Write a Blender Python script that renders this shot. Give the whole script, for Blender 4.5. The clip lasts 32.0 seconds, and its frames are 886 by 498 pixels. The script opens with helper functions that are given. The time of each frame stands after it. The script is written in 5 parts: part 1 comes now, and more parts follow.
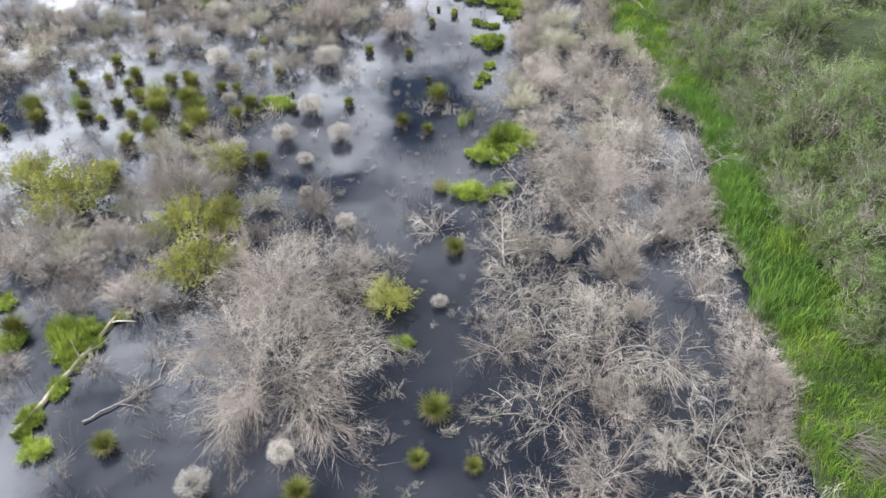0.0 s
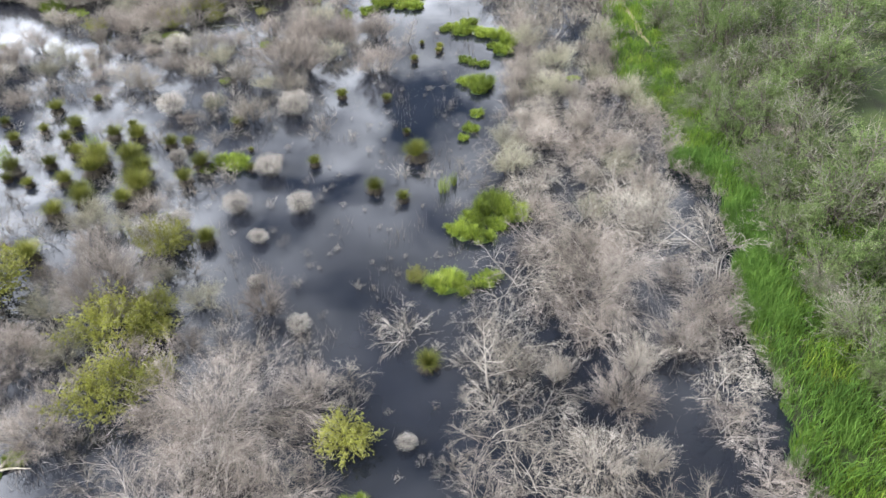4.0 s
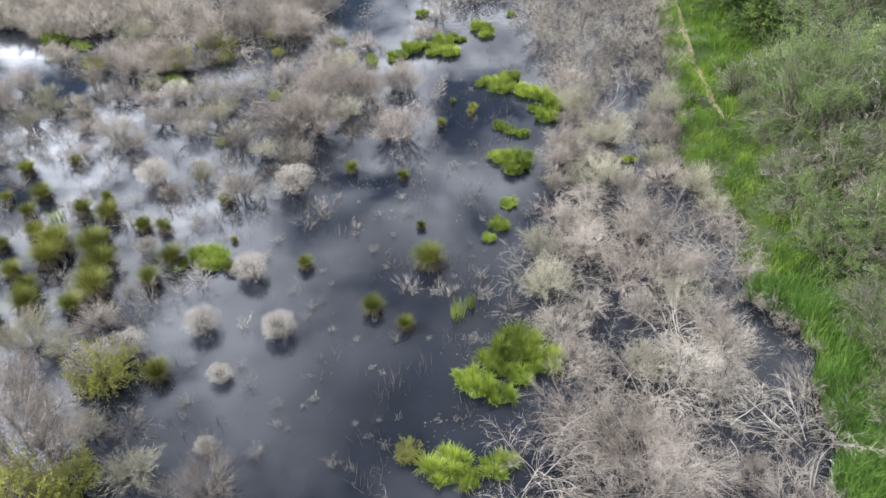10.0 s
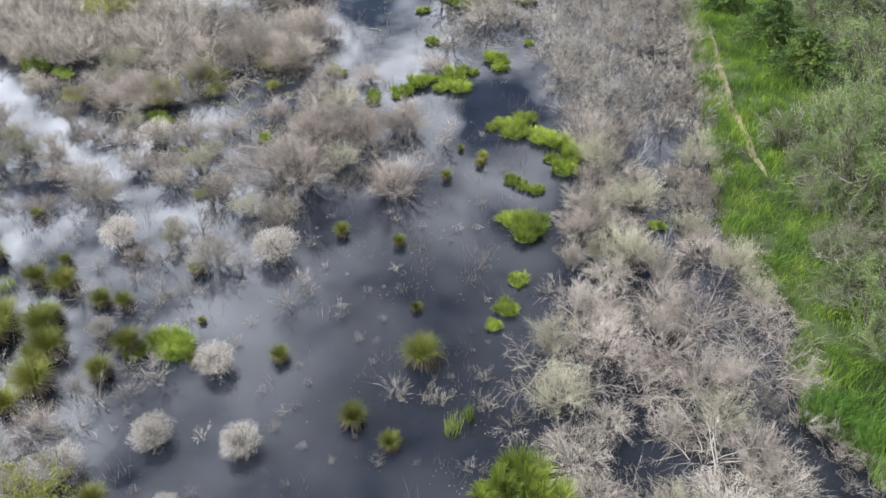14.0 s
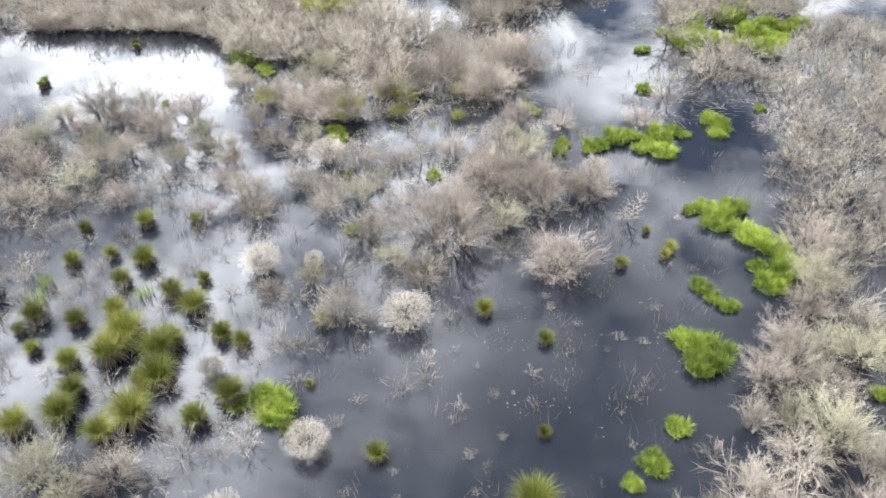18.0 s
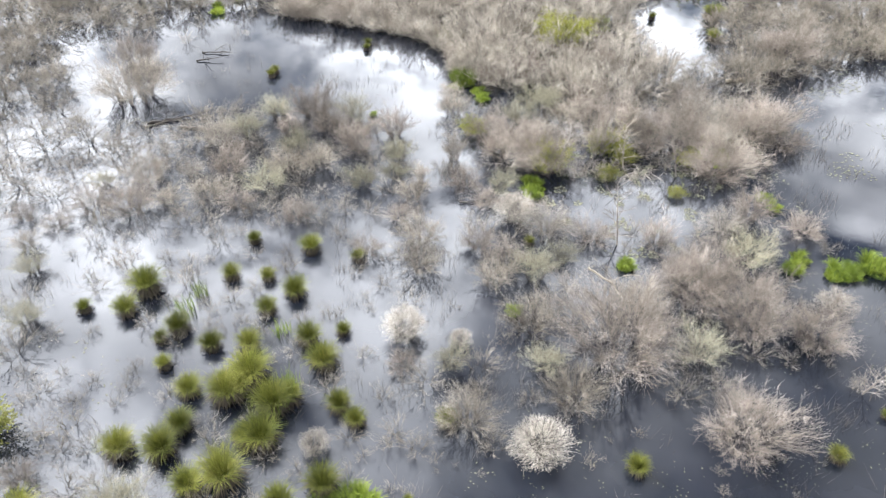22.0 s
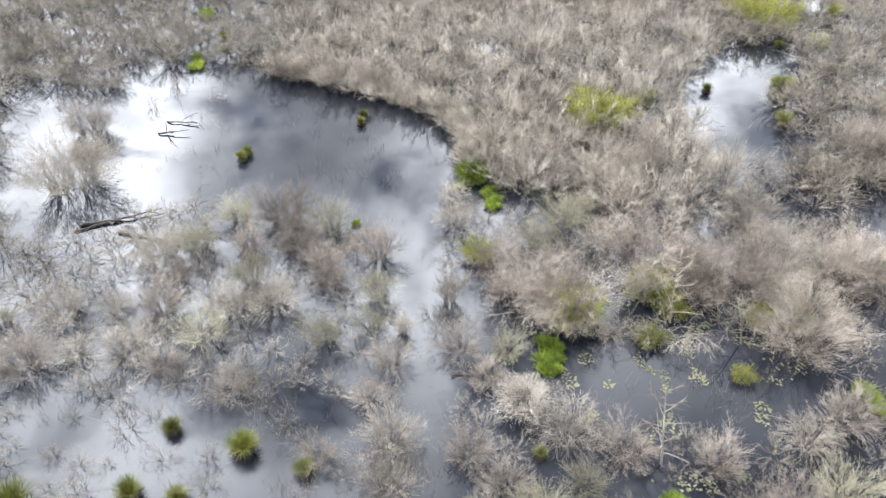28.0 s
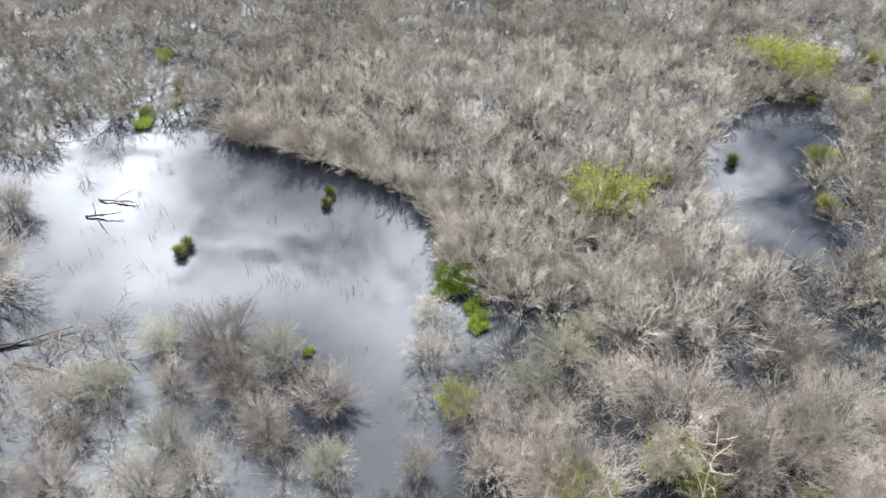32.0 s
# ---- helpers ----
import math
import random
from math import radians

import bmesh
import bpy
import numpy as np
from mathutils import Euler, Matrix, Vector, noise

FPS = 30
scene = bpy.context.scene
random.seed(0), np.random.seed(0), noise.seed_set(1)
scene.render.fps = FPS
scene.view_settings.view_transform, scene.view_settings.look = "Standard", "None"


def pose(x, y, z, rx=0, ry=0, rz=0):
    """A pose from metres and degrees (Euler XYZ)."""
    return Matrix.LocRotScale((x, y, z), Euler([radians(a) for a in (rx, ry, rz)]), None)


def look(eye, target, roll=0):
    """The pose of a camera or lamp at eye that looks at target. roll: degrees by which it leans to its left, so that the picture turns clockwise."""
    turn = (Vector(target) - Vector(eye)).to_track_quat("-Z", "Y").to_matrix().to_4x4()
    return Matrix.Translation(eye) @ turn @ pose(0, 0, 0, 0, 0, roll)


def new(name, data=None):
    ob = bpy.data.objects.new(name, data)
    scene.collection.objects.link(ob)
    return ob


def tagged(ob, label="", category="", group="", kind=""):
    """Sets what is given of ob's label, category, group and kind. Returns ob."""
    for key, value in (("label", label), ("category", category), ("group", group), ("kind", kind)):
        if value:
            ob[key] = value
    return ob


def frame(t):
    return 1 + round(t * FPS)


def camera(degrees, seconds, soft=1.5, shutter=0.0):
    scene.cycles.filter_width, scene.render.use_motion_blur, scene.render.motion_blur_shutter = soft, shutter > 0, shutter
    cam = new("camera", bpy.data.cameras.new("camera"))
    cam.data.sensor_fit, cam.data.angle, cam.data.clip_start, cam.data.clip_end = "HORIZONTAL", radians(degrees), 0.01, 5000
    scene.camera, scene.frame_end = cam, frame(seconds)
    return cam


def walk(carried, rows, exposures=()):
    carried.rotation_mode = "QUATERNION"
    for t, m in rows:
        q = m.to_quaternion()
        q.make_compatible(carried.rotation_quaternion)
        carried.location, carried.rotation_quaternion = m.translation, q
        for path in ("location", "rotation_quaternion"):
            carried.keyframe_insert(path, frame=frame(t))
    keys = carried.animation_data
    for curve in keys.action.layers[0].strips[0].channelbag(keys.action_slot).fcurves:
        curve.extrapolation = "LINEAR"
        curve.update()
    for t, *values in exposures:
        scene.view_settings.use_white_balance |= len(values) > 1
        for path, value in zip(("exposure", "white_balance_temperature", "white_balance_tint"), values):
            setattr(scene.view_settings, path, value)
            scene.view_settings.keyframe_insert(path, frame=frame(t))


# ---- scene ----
cam = camera(65.0, 32.0, soft=1.4)
METRES, EYE, TILT, LEAN, TURN = 42.25, 15.5, 0.0, 0.0, 0.0
ROWS = [
    (0.0, 0.0, 0.0, 0.0, -1.21, -38.66, 1.51),
    (0.5, 0.0029, 0.0149, -0.0003, -1.23, -38.64, 1.52),
    (1.0, 0.006, 0.0305, -0.0006, -1.25, -38.63, 1.49),
    (1.5, 0.0091, 0.0467, -0.0013, -1.27, -38.6, 1.49),
    (2.0, 0.0118, 0.0631, -0.0018, -1.28, -38.6, 1.48),
    (2.5, 0.0145, 0.0797, -0.0018, -1.3, -38.61, 1.48),
    (3.0, 0.0169, 0.0962, -0.0019, -1.32, -38.59, 1.47),
    (3.5, 0.0193, 0.1121, -0.0022, -1.32, -38.55, 1.47),
    (5.5, 0.0279, 0.1719, -0.002, -1.56, -38.55, 1.37),
    (6.0, 0.0299, 0.1855, -0.0021, -1.64, -38.54, 1.34),
    (6.5, 0.0322, 0.1991, -0.0026, -1.68, -38.55, 1.32),
    (7.0, 0.034, 0.2125, -0.0025, -1.12, -38.55, 1.29),
    (7.5, 0.0358, 0.2258, -0.0025, 0.34, -38.5, 1.3),
    (8.0, 0.0381, 0.2394, -0.0022, 1.42, -38.5, 1.32),
    (8.5, 0.0405, 0.2533, -0.0021, 1.41, -38.48, 1.33),
    (9.0, 0.0418, 0.267, -0.0015, 2.31, -38.44, 1.31),
    (9.5, 0.0438, 0.2803, -0.0012, 3.23, -38.38, 1.31),
    (10.0, 0.0456, 0.2931, -0.0012, 3.38, -38.35, 1.31),
    (10.5, 0.0469, 0.3058, -0.0004, 3.54, -38.35, 1.32),
    (11.0, 0.0481, 0.3187, -0.0002, 3.56, -38.35, 1.32),
    (11.5, 0.049, 0.332, -0.0004, 3.52, -38.36, 1.29),
    (12.0, 0.0496, 0.3452, -0.0002, 3.46, -38.4, 1.27),
    (12.5, 0.0503, 0.3587, -0.0006, 3.39, -38.38, 1.26),
    (13.0, 0.0515, 0.3723, -0.0004, 3.33, -38.4, 1.3),
    (13.5, 0.0525, 0.3857, -0.0007, 3.36, -38.4, 1.33),
    (14.0, 0.0535, 0.3988, -0.0005, 5.26, -38.34, 1.34),
    (14.5, 0.055, 0.412, -0.0008, 7.75, -38.24, 1.37),
    (16.5, 0.0565, 0.4659, -0.0, 16.97, -38.1, 1.33),
    (17.0, 0.0549, 0.4794, 0.0005, 19.31, -38.08, 1.29),
    (17.5, 0.0529, 0.4931, 0.0011, 21.64, -38.04, 1.27),
    (18.0, 0.0507, 0.5071, 0.0023, 24.17, -38.03, 1.2),
    (18.5, 0.0486, 0.5212, 0.004, 27.79, -38.03, 1.13),
    (19.0, 0.0457, 0.5357, 0.0049, 31.45, -38.01, 1.07),
    (19.5, 0.0425, 0.5499, 0.0059, 34.91, -38.02, 1.04),
    (20.0, 0.0383, 0.5635, 0.0068, 37.82, -38.04, 1.02),
    (20.5, 0.0333, 0.5765, 0.0069, 40.38, -38.0, 0.98),
    (21.0, 0.0279, 0.5894, 0.0081, 42.75, -38.01, 0.94),
    (21.5, 0.0221, 0.6019, 0.0089, 44.91, -38.03, 0.89),
    (22.0, 0.0153, 0.6142, 0.0096, 45.78, -38.09, 0.86),
    (22.5, 0.0075, 0.6263, 0.0105, 45.8, -38.12, 0.82),
    (23.0, -0.0018, 0.6382, 0.0109, 45.76, -38.16, 0.75),
    (23.5, -0.0119, 0.6506, 0.0116, 45.71, -38.2, 0.7),
    (24.0, -0.0226, 0.6635, 0.0119, 45.7, -38.22, 0.67),
    (24.5, -0.0335, 0.6771, 0.0118, 45.67, -38.15, 0.66),
    (25.0, -0.0452, 0.6914, 0.0123, 45.61, -38.14, 0.67),
    (25.5, -0.0569, 0.7061, 0.0122, 45.55, -38.09, 0.66),
    (27.5, -0.1054, 0.7655, 0.0145, 46.87, -37.97, 0.62),
    (28.0, -0.1175, 0.781, 0.0147, 48.89, -37.94, 0.59),
    (28.5, -0.1303, 0.7965, 0.0148, 49.21, -37.93, 0.57),
    (29.0, -0.1437, 0.8116, 0.0148, 49.21, -37.94, 0.5),
    (29.5, -0.1572, 0.8269, 0.0152, 49.21, -37.89, 0.49),
    (30.0, -0.1707, 0.8422, 0.0159, 49.21, -37.9, 0.45),
    (30.5, -0.1837, 0.8575, 0.0165, 49.18, -37.87, 0.43),
    (31.0, -0.1971, 0.8725, 0.017, 49.18, -37.84, 0.38),
    (31.5, -0.2108, 0.8873, 0.018, 49.19, -37.84, 0.35),
    (32.0, -0.224, 0.9016, 0.0188, 49.17, -37.85, 0.33),
]
walk(cam, [(t, pose(0, 0, EYE, TILT, LEAN, TURN) @ pose(METRES * x, METRES * y, METRES * z, 90 + pitch, roll, yaw)) for t, x, y, z, yaw, pitch, roll in ROWS],
     exposures=((0, 0.1, 6200, 10), (10.0, 0.08, 6200, 10), (13.5, 0.04, 6200, 10), (15.5, 0.12, 6350, 10), (17.0, 0.28, 6400, 9), (18.5, 0.62, 6450, 9), (20.5, 0.58, 6440, 9), (24.0, 0.51, 6420, 9), (27.0, 0.48, 6400, 9), (32, 0.27, 6350, 8)))

# ---------- light ----------
SUN_AZ, SUN_EL = 99.0, 33.0          # degrees, turned left from +y
sun_dir = Vector((-math.sin(radians(SUN_AZ)) * math.cos(radians(SUN_EL)), math.cos(radians(SUN_AZ)) * math.cos(radians(SUN_EL)), math.sin(radians(SUN_EL))))
sun = new("sun", bpy.data.lights.new("sun", "SUN"))
sun.data.energy, sun.data.angle, sun.data.color = 3.6, radians(2.5), (1.0, 0.955, 0.89)
sun.matrix_world = look(sun_dir * 50, (0, 0, 0))

world = bpy.data.worlds.new("sky")
scene.world = world
world.use_nodes = True
wn, wl = world.node_tree.nodes, world.node_tree.links


def wnode(kind, **sets):
    n = wn.new(kind)
    for k, v in sets.items():
        n.inputs[int(k[1:])].default_value = v
    return n


def wmath(op, a, b=None, c=None):
    n = wn.new("ShaderNodeMath")
    n.operation = op
    for i, v in enumerate((a, b, c)):
        if v is None:
            continue
        if isinstance(v, (int, float)):
            n.inputs[i].default_value = v
        else:
            wl.new(v, n.inputs[i])
    return n.outputs[0]


bg = wn["Background"]
coord = wn.new("ShaderNodeTexCoord").outputs["Generated"]
sky = wn.new("ShaderNodeTexSky")
sky.sky_type, sky.sun_disc = "NISHITA", False
sky.sun_elevation, sky.sun_rotation = radians(SUN_EL), radians(-SUN_AZ)
split = wn.new("ShaderNodeSeparateXYZ")
wl.new(coord, split.inputs[0])
up = wmath("MAXIMUM", split.outputs[2], 0.0)
flat = wmath("ADD", up, 0.22)
plane = wn.new("ShaderNodeCombineXYZ")
wl.new(wmath("DIVIDE", split.outputs[0], flat), plane.inputs[0])
wl.new(wmath("DIVIDE", split.outputs[1], flat), plane.inputs[1])
clouds = wn.new("ShaderNodeTexNoise")
wl.new(plane.outputs[0], clouds.inputs["Vector"])
clouds.inputs["Scale"].default_value, clouds.inputs["Detail"].default_value = 4.2, 5.0
clouds.inputs["Roughness"].default_value, clouds.inputs["Distortion"].default_value = 0.52, 0.35
cover = wn.new("ShaderNodeMapRange")
cover.inputs[1].default_value, cover.inputs[2].default_value = 0.37, 0.55
bulk = wn.new("ShaderNodeTexNoise")
wl.new(plane.outputs[0], bulk.inputs["Vector"])
bulk.inputs["Scale"].default_value, bulk.inputs["Detail"].default_value = 3.6, 5.0
tone = wn.new("ShaderNodeMapRange")
wl.new(bulk.outputs["Fac"], tone.inputs[0])
tone.inputs[1].default_value, tone.inputs[2].default_value = 0.34, 0.66
tone.inputs[3].default_value, tone.inputs[4].default_value = 0.5, 1.6
# the cloud glows where it lies near the sun
dot = wn.new("ShaderNodeVectorMath")
dot.operation = "DOT_PRODUCT"
wl.new(coord, dot.inputs[0])
dot.inputs[1].default_value = sun_dir
near = wmath("MULTIPLY_ADD", dot.outputs["Value"], 0.5, 0.5)
wl.new(wmath("ADD", clouds.outputs["Fac"], wmath("MULTIPLY", wmath("POWER", near, 10.0), 0.11)), cover.inputs[0])
core = wmath("POWER", wmath("MAXIMUM", dot.outputs["Value"], 0.0), 18.0)
glow = wmath("ADD", wmath("MULTIPLY", wmath("POWER", near, 5.0), wmath("MINIMUM", wmath("MULTIPLY_ADD", up, 5.0, 2.0), 6.6)), wmath("MULTIPLY", core, 1.8))
low = wmath("MAXIMUM", wmath("MINIMUM", wmath("MULTIPLY_ADD", up, -7.8, 6.8), 2.7), 0.72)
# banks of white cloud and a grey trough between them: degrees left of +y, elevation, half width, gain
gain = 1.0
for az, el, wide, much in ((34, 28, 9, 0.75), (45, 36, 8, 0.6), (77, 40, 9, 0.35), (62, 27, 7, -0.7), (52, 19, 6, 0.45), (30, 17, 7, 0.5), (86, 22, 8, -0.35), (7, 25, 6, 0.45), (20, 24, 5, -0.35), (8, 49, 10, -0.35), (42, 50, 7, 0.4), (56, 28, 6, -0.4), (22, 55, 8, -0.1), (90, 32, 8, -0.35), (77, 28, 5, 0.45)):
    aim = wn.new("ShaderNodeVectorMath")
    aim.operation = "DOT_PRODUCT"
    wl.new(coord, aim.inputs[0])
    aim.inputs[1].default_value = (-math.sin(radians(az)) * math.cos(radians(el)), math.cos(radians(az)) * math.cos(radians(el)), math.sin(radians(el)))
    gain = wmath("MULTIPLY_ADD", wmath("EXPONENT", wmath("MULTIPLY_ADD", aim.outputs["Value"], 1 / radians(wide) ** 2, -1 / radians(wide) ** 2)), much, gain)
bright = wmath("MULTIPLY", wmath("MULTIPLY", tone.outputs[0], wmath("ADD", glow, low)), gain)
cloud_col = wn.new("ShaderNodeVectorMath")
cloud_col.operation = "SCALE"
cloud_col.inputs[0].default_value = (0.955, 0.975, 1.035)
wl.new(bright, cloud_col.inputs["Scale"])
sky_dim = wn.new("ShaderNodeVectorMath")
sky_dim.operation = "SCALE"
sky_dim.inputs["Scale"].default_value = 0.1
wl.new(sky.outputs[0], sky_dim.inputs[0])
mix = wn.new("ShaderNodeMix")
mix.data_type = "RGBA"
wl.new(cover.outputs[0], mix.inputs[0])
wl.new(sky_dim.outputs[0], mix.inputs[6])
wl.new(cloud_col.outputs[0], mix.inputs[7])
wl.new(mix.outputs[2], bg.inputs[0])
bg.inputs[1].default_value = 0.9


# ---------- materials ----------
def material(name, tones, rough=0.8, vary="object", grain=6.0, grain_amount=0.35, coarse=0.6, bump=0.0, spec=0.3, translucent=0.0, patchy=0.13):
    """A surface whose colour runs over tones: by object or by island, with fine and coarse stains."""
    m = bpy.data.materials.new(name)
    m.use_nodes = True
    n, l = m.node_tree.nodes, m.node_tree.links
    b = n["Principled BSDF"]
    b.inputs["Roughness"].default_value = rough
    b.inputs["Specular IOR Level"].default_value = spec
    pos = n.new("ShaderNodeNewGeometry")
    if vary == "object":
        ran = n.new("ShaderNodeObjectInfo").outputs["Random"]
    else:
        ran = pos.outputs["Random Per Island"]
    big = n.new("ShaderNodeTexNoise")
    big.inputs["Scale"].default_value, big.inputs["Detail"].default_value = coarse, 3.0
    l.new(pos.outputs["Position"], big.inputs["Vector"])
    fine = n.new("ShaderNodeTexNoise")
    fine.inputs["Scale"].default_value, fine.inputs["Detail"].default_value = grain, 4.0
    l.new(pos.outputs["Position"], fine.inputs["Vector"])
    mixv = n.new("ShaderNodeMath")
    mixv.operation = "MULTIPLY_ADD"
    l.new(ran, mixv.inputs[0])
    mixv.inputs[1].default_value = 0.55
    shift = n.new("ShaderNodeMapRange")
    l.new(big.outputs["Fac"], shift.inputs[0])
    shift.inputs[1].default_value, shift.inputs[2].default_value = 0.3, 0.7
    shift.inputs[3].default_value, shift.inputs[4].default_value = 0.0, 0.45
    l.new(shift.outputs[0], mixv.inputs[2])
    ramp = n.new("ShaderNodeValToRGB")
    l.new(mixv.outputs[0], ramp.inputs[0])
    el = ramp.color_ramp.elements
    while len(el) < len(tones):
        el.new(0.5)
    for i, c in enumerate(tones):
        el[i].position = i / max(1, len(tones) - 1)
        el[i].color = (*c, 1)
    hsv = n.new("ShaderNodeHueSaturation")
    l.new(ramp.outputs[0], hsv.inputs["Color"])
    val = n.new("ShaderNodeMapRange")
    l.new(fine.outputs["Fac"], val.inputs[0])
    val.inputs[1].default_value, val.inputs[2].default_value = 0.25, 0.75
    val.inputs[3].default_value, val.inputs[4].default_value = 1 - grain_amount, 1 + grain_amount
    each = n.new("ShaderNodeMapRange")
    l.new(n.new("ShaderNodeObjectInfo").outputs["Random"], each.inputs[0])
    each.inputs[3].default_value, each.inputs[4].default_value = 0.72, 1.2
    both = n.new("ShaderNodeMath")
    both.operation = "MULTIPLY"
    patch = n.new("ShaderNodeMapRange")
    l.new(big.outputs["Fac"], patch.inputs[0])
    patch.inputs[1].default_value, patch.inputs[2].default_value = 0.35, 0.65
    patch.inputs[3].default_value, patch.inputs[4].default_value = 1 - patchy, 1 + patchy
    worn = n.new("ShaderNodeMath")
    worn.operation = "MULTIPLY"
    l.new(val.outputs[0], worn.inputs[0])
    l.new(patch.outputs[0], worn.inputs[1])
    l.new(worn.outputs[0], both.inputs[0])
    l.new(each.outputs[0], both.inputs[1])
    l.new(both.outputs[0], hsv.inputs["Value"])
    l.new(hsv.outputs[0], b.inputs["Base Color"])
    if bump:
        bn = n.new("ShaderNodeBump")
        bn.inputs["Strength"].default_value, bn.inputs["Distance"].default_value = bump, 0.05
        l.new(fine.outputs["Fac"], bn.inputs["Height"])
        l.new(bn.outputs[0], b.inputs["Normal"])
    if translucent:
        tr = n.new("ShaderNodeBsdfTranslucent")
        l.new(hsv.outputs[0], tr.inputs["Color"])
        ms = n.new("ShaderNodeMixShader")
        ms.inputs[0].default_value = translucent
        l.new(b.outputs[0], ms.inputs[1])
        l.new(tr.outputs[0], ms.inputs[2])
        l.new(ms.outputs[0], n["Material Output"].inputs["Surface"])
    return m


BARK = material("grey_bark", [(0.16, 0.13, 0.11), (0.27, 0.24, 0.21), (0.40, 0.37, 0.33)], grain=25)
BUSH_BARK = material("bush_bark", [(0.07, 0.06, 0.045), (0.12, 0.105, 0.08)], grain=25)
# wet bark, taken near black so it also carries the shade inside shrubs
DARK_BARK = material("wet_shaded_bark", [(0.03, 0.025, 0.022), (0.06, 0.05, 0.043)], grain=25, rough=0.6)
TWIG = material("bare_twig", [(0.115, 0.094, 0.071), (0.25, 0.215, 0.17), (0.34, 0.303, 0.25), (0.45, 0.413, 0.355)], vary="island", grain=3.0, grain_amount=0.5, coarse=0.7, patchy=0.22)
TWIG_ROSY = material("rosy_twig", [(0.115, 0.091, 0.072), (0.235, 0.196, 0.162), (0.315, 0.273, 0.234), (0.425, 0.38, 0.335)], vary="island", grain=4.0, grain_amount=0.45, coarse=0.7, patchy=0.2)
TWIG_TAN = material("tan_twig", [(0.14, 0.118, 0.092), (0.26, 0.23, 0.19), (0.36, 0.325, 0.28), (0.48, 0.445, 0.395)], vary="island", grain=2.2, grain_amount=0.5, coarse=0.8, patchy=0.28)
TWIG_PALE = material("bleached_twig", [(0.14, 0.117, 0.092), (0.25, 0.217, 0.177), (0.36, 0.322, 0.272), (0.535, 0.495, 0.415)], vary="island", grain=9, grain_amount=0.35)
TWIG_OLIVE = material("budding_twig", [(0.18, 0.165, 0.11), (0.30, 0.28, 0.20), (0.41, 0.39, 0.29)], vary="island", grain=9, grain_amount=0.3)
FLUFF = material("dry_plume", [(0.30, 0.265, 0.22), (0.45, 0.41, 0.355), (0.58, 0.54, 0.475)], vary="island", grain=12, grain_amount=0.25)
RUSH = material("rush_blade", [(0.032, 0.040, 0.008), (0.092, 0.105, 0.018), (0.165, 0.175, 0.03), (0.31, 0.285, 0.085)], vary="island", grain=10, spec=0.25, translucent=0.2)
# dead blades and peat, blackened to include the tussock's shade and reflection
SKIRT = material("dead_rush_shaded", [(0.018, 0.015, 0.011), (0.04, 0.032, 0.022), (0.10, 0.08, 0.05)], vary="island", grain=14)
MOSS = material("moss", [(0.03, 0.05, 0.010), (0.05, 0.08, 0.014), (0.08, 0.11, 0.022)], grain=16, bump=0.6, rough=0.95)
LUSH = material("lush_blade", [(0.06, 0.09, 0.012), (0.135, 0.19, 0.022), (0.225, 0.285, 0.036), (0.33, 0.35, 0.085)], vary="island", grain=5, translucent=0.25)
REED = material("reed_blade", [(0.04, 0.085, 0.014), (0.075, 0.15, 0.022), (0.13, 0.215, 0.04)], vary="island", grain=5, translucent=0.25)
GRASS = material("bank_grass", [(0.03, 0.07, 0.006), (0.07, 0.145, 0.011), (0.135, 0.225, 0.02), (0.26, 0.285, 0.045)], vary="island", grain=1.6, coarse=0.7, translucent=0.2)
SPRING = material("spring_leaf", [(0.15, 0.165, 0.028), (0.24, 0.245, 0.045), (0.33, 0.325, 0.09)], vary="island", grain=4, translucent=0.3)
LEAF = material("willow_leaf", [(0.045, 0.085, 0.018), (0.09, 0.14, 0.036), (0.145, 0.19, 0.065), (0.235, 0.265, 0.13)], vary="island", grain=5, grain_amount=0.35, coarse=0.9, translucent=0.25)
GREY_TWIG = material("grey_twig", [(0.09, 0.085, 0.06), (0.17, 0.16, 0.12), (0.30, 0.285, 0.23)], vary="island", grain=12)
NEEDLE = material("conifer_needle", [(0.025, 0.055, 0.013), (0.05, 0.09, 0.018), (0.13, 0.16, 0.03)], vary="island", grain=6)
LOGWOOD = material("weathered_wood", [(0.33, 0.28, 0.21), (0.47, 0.42, 0.33)], grain=22, bump=0.5, grain_amount=0.5)
PAD = material("floating_leaf", [(0.07, 0.075, 0.04), (0.12, 0.12, 0.07), (0.18, 0.18, 0.12)], vary="island", grain=12, rough=0.6)


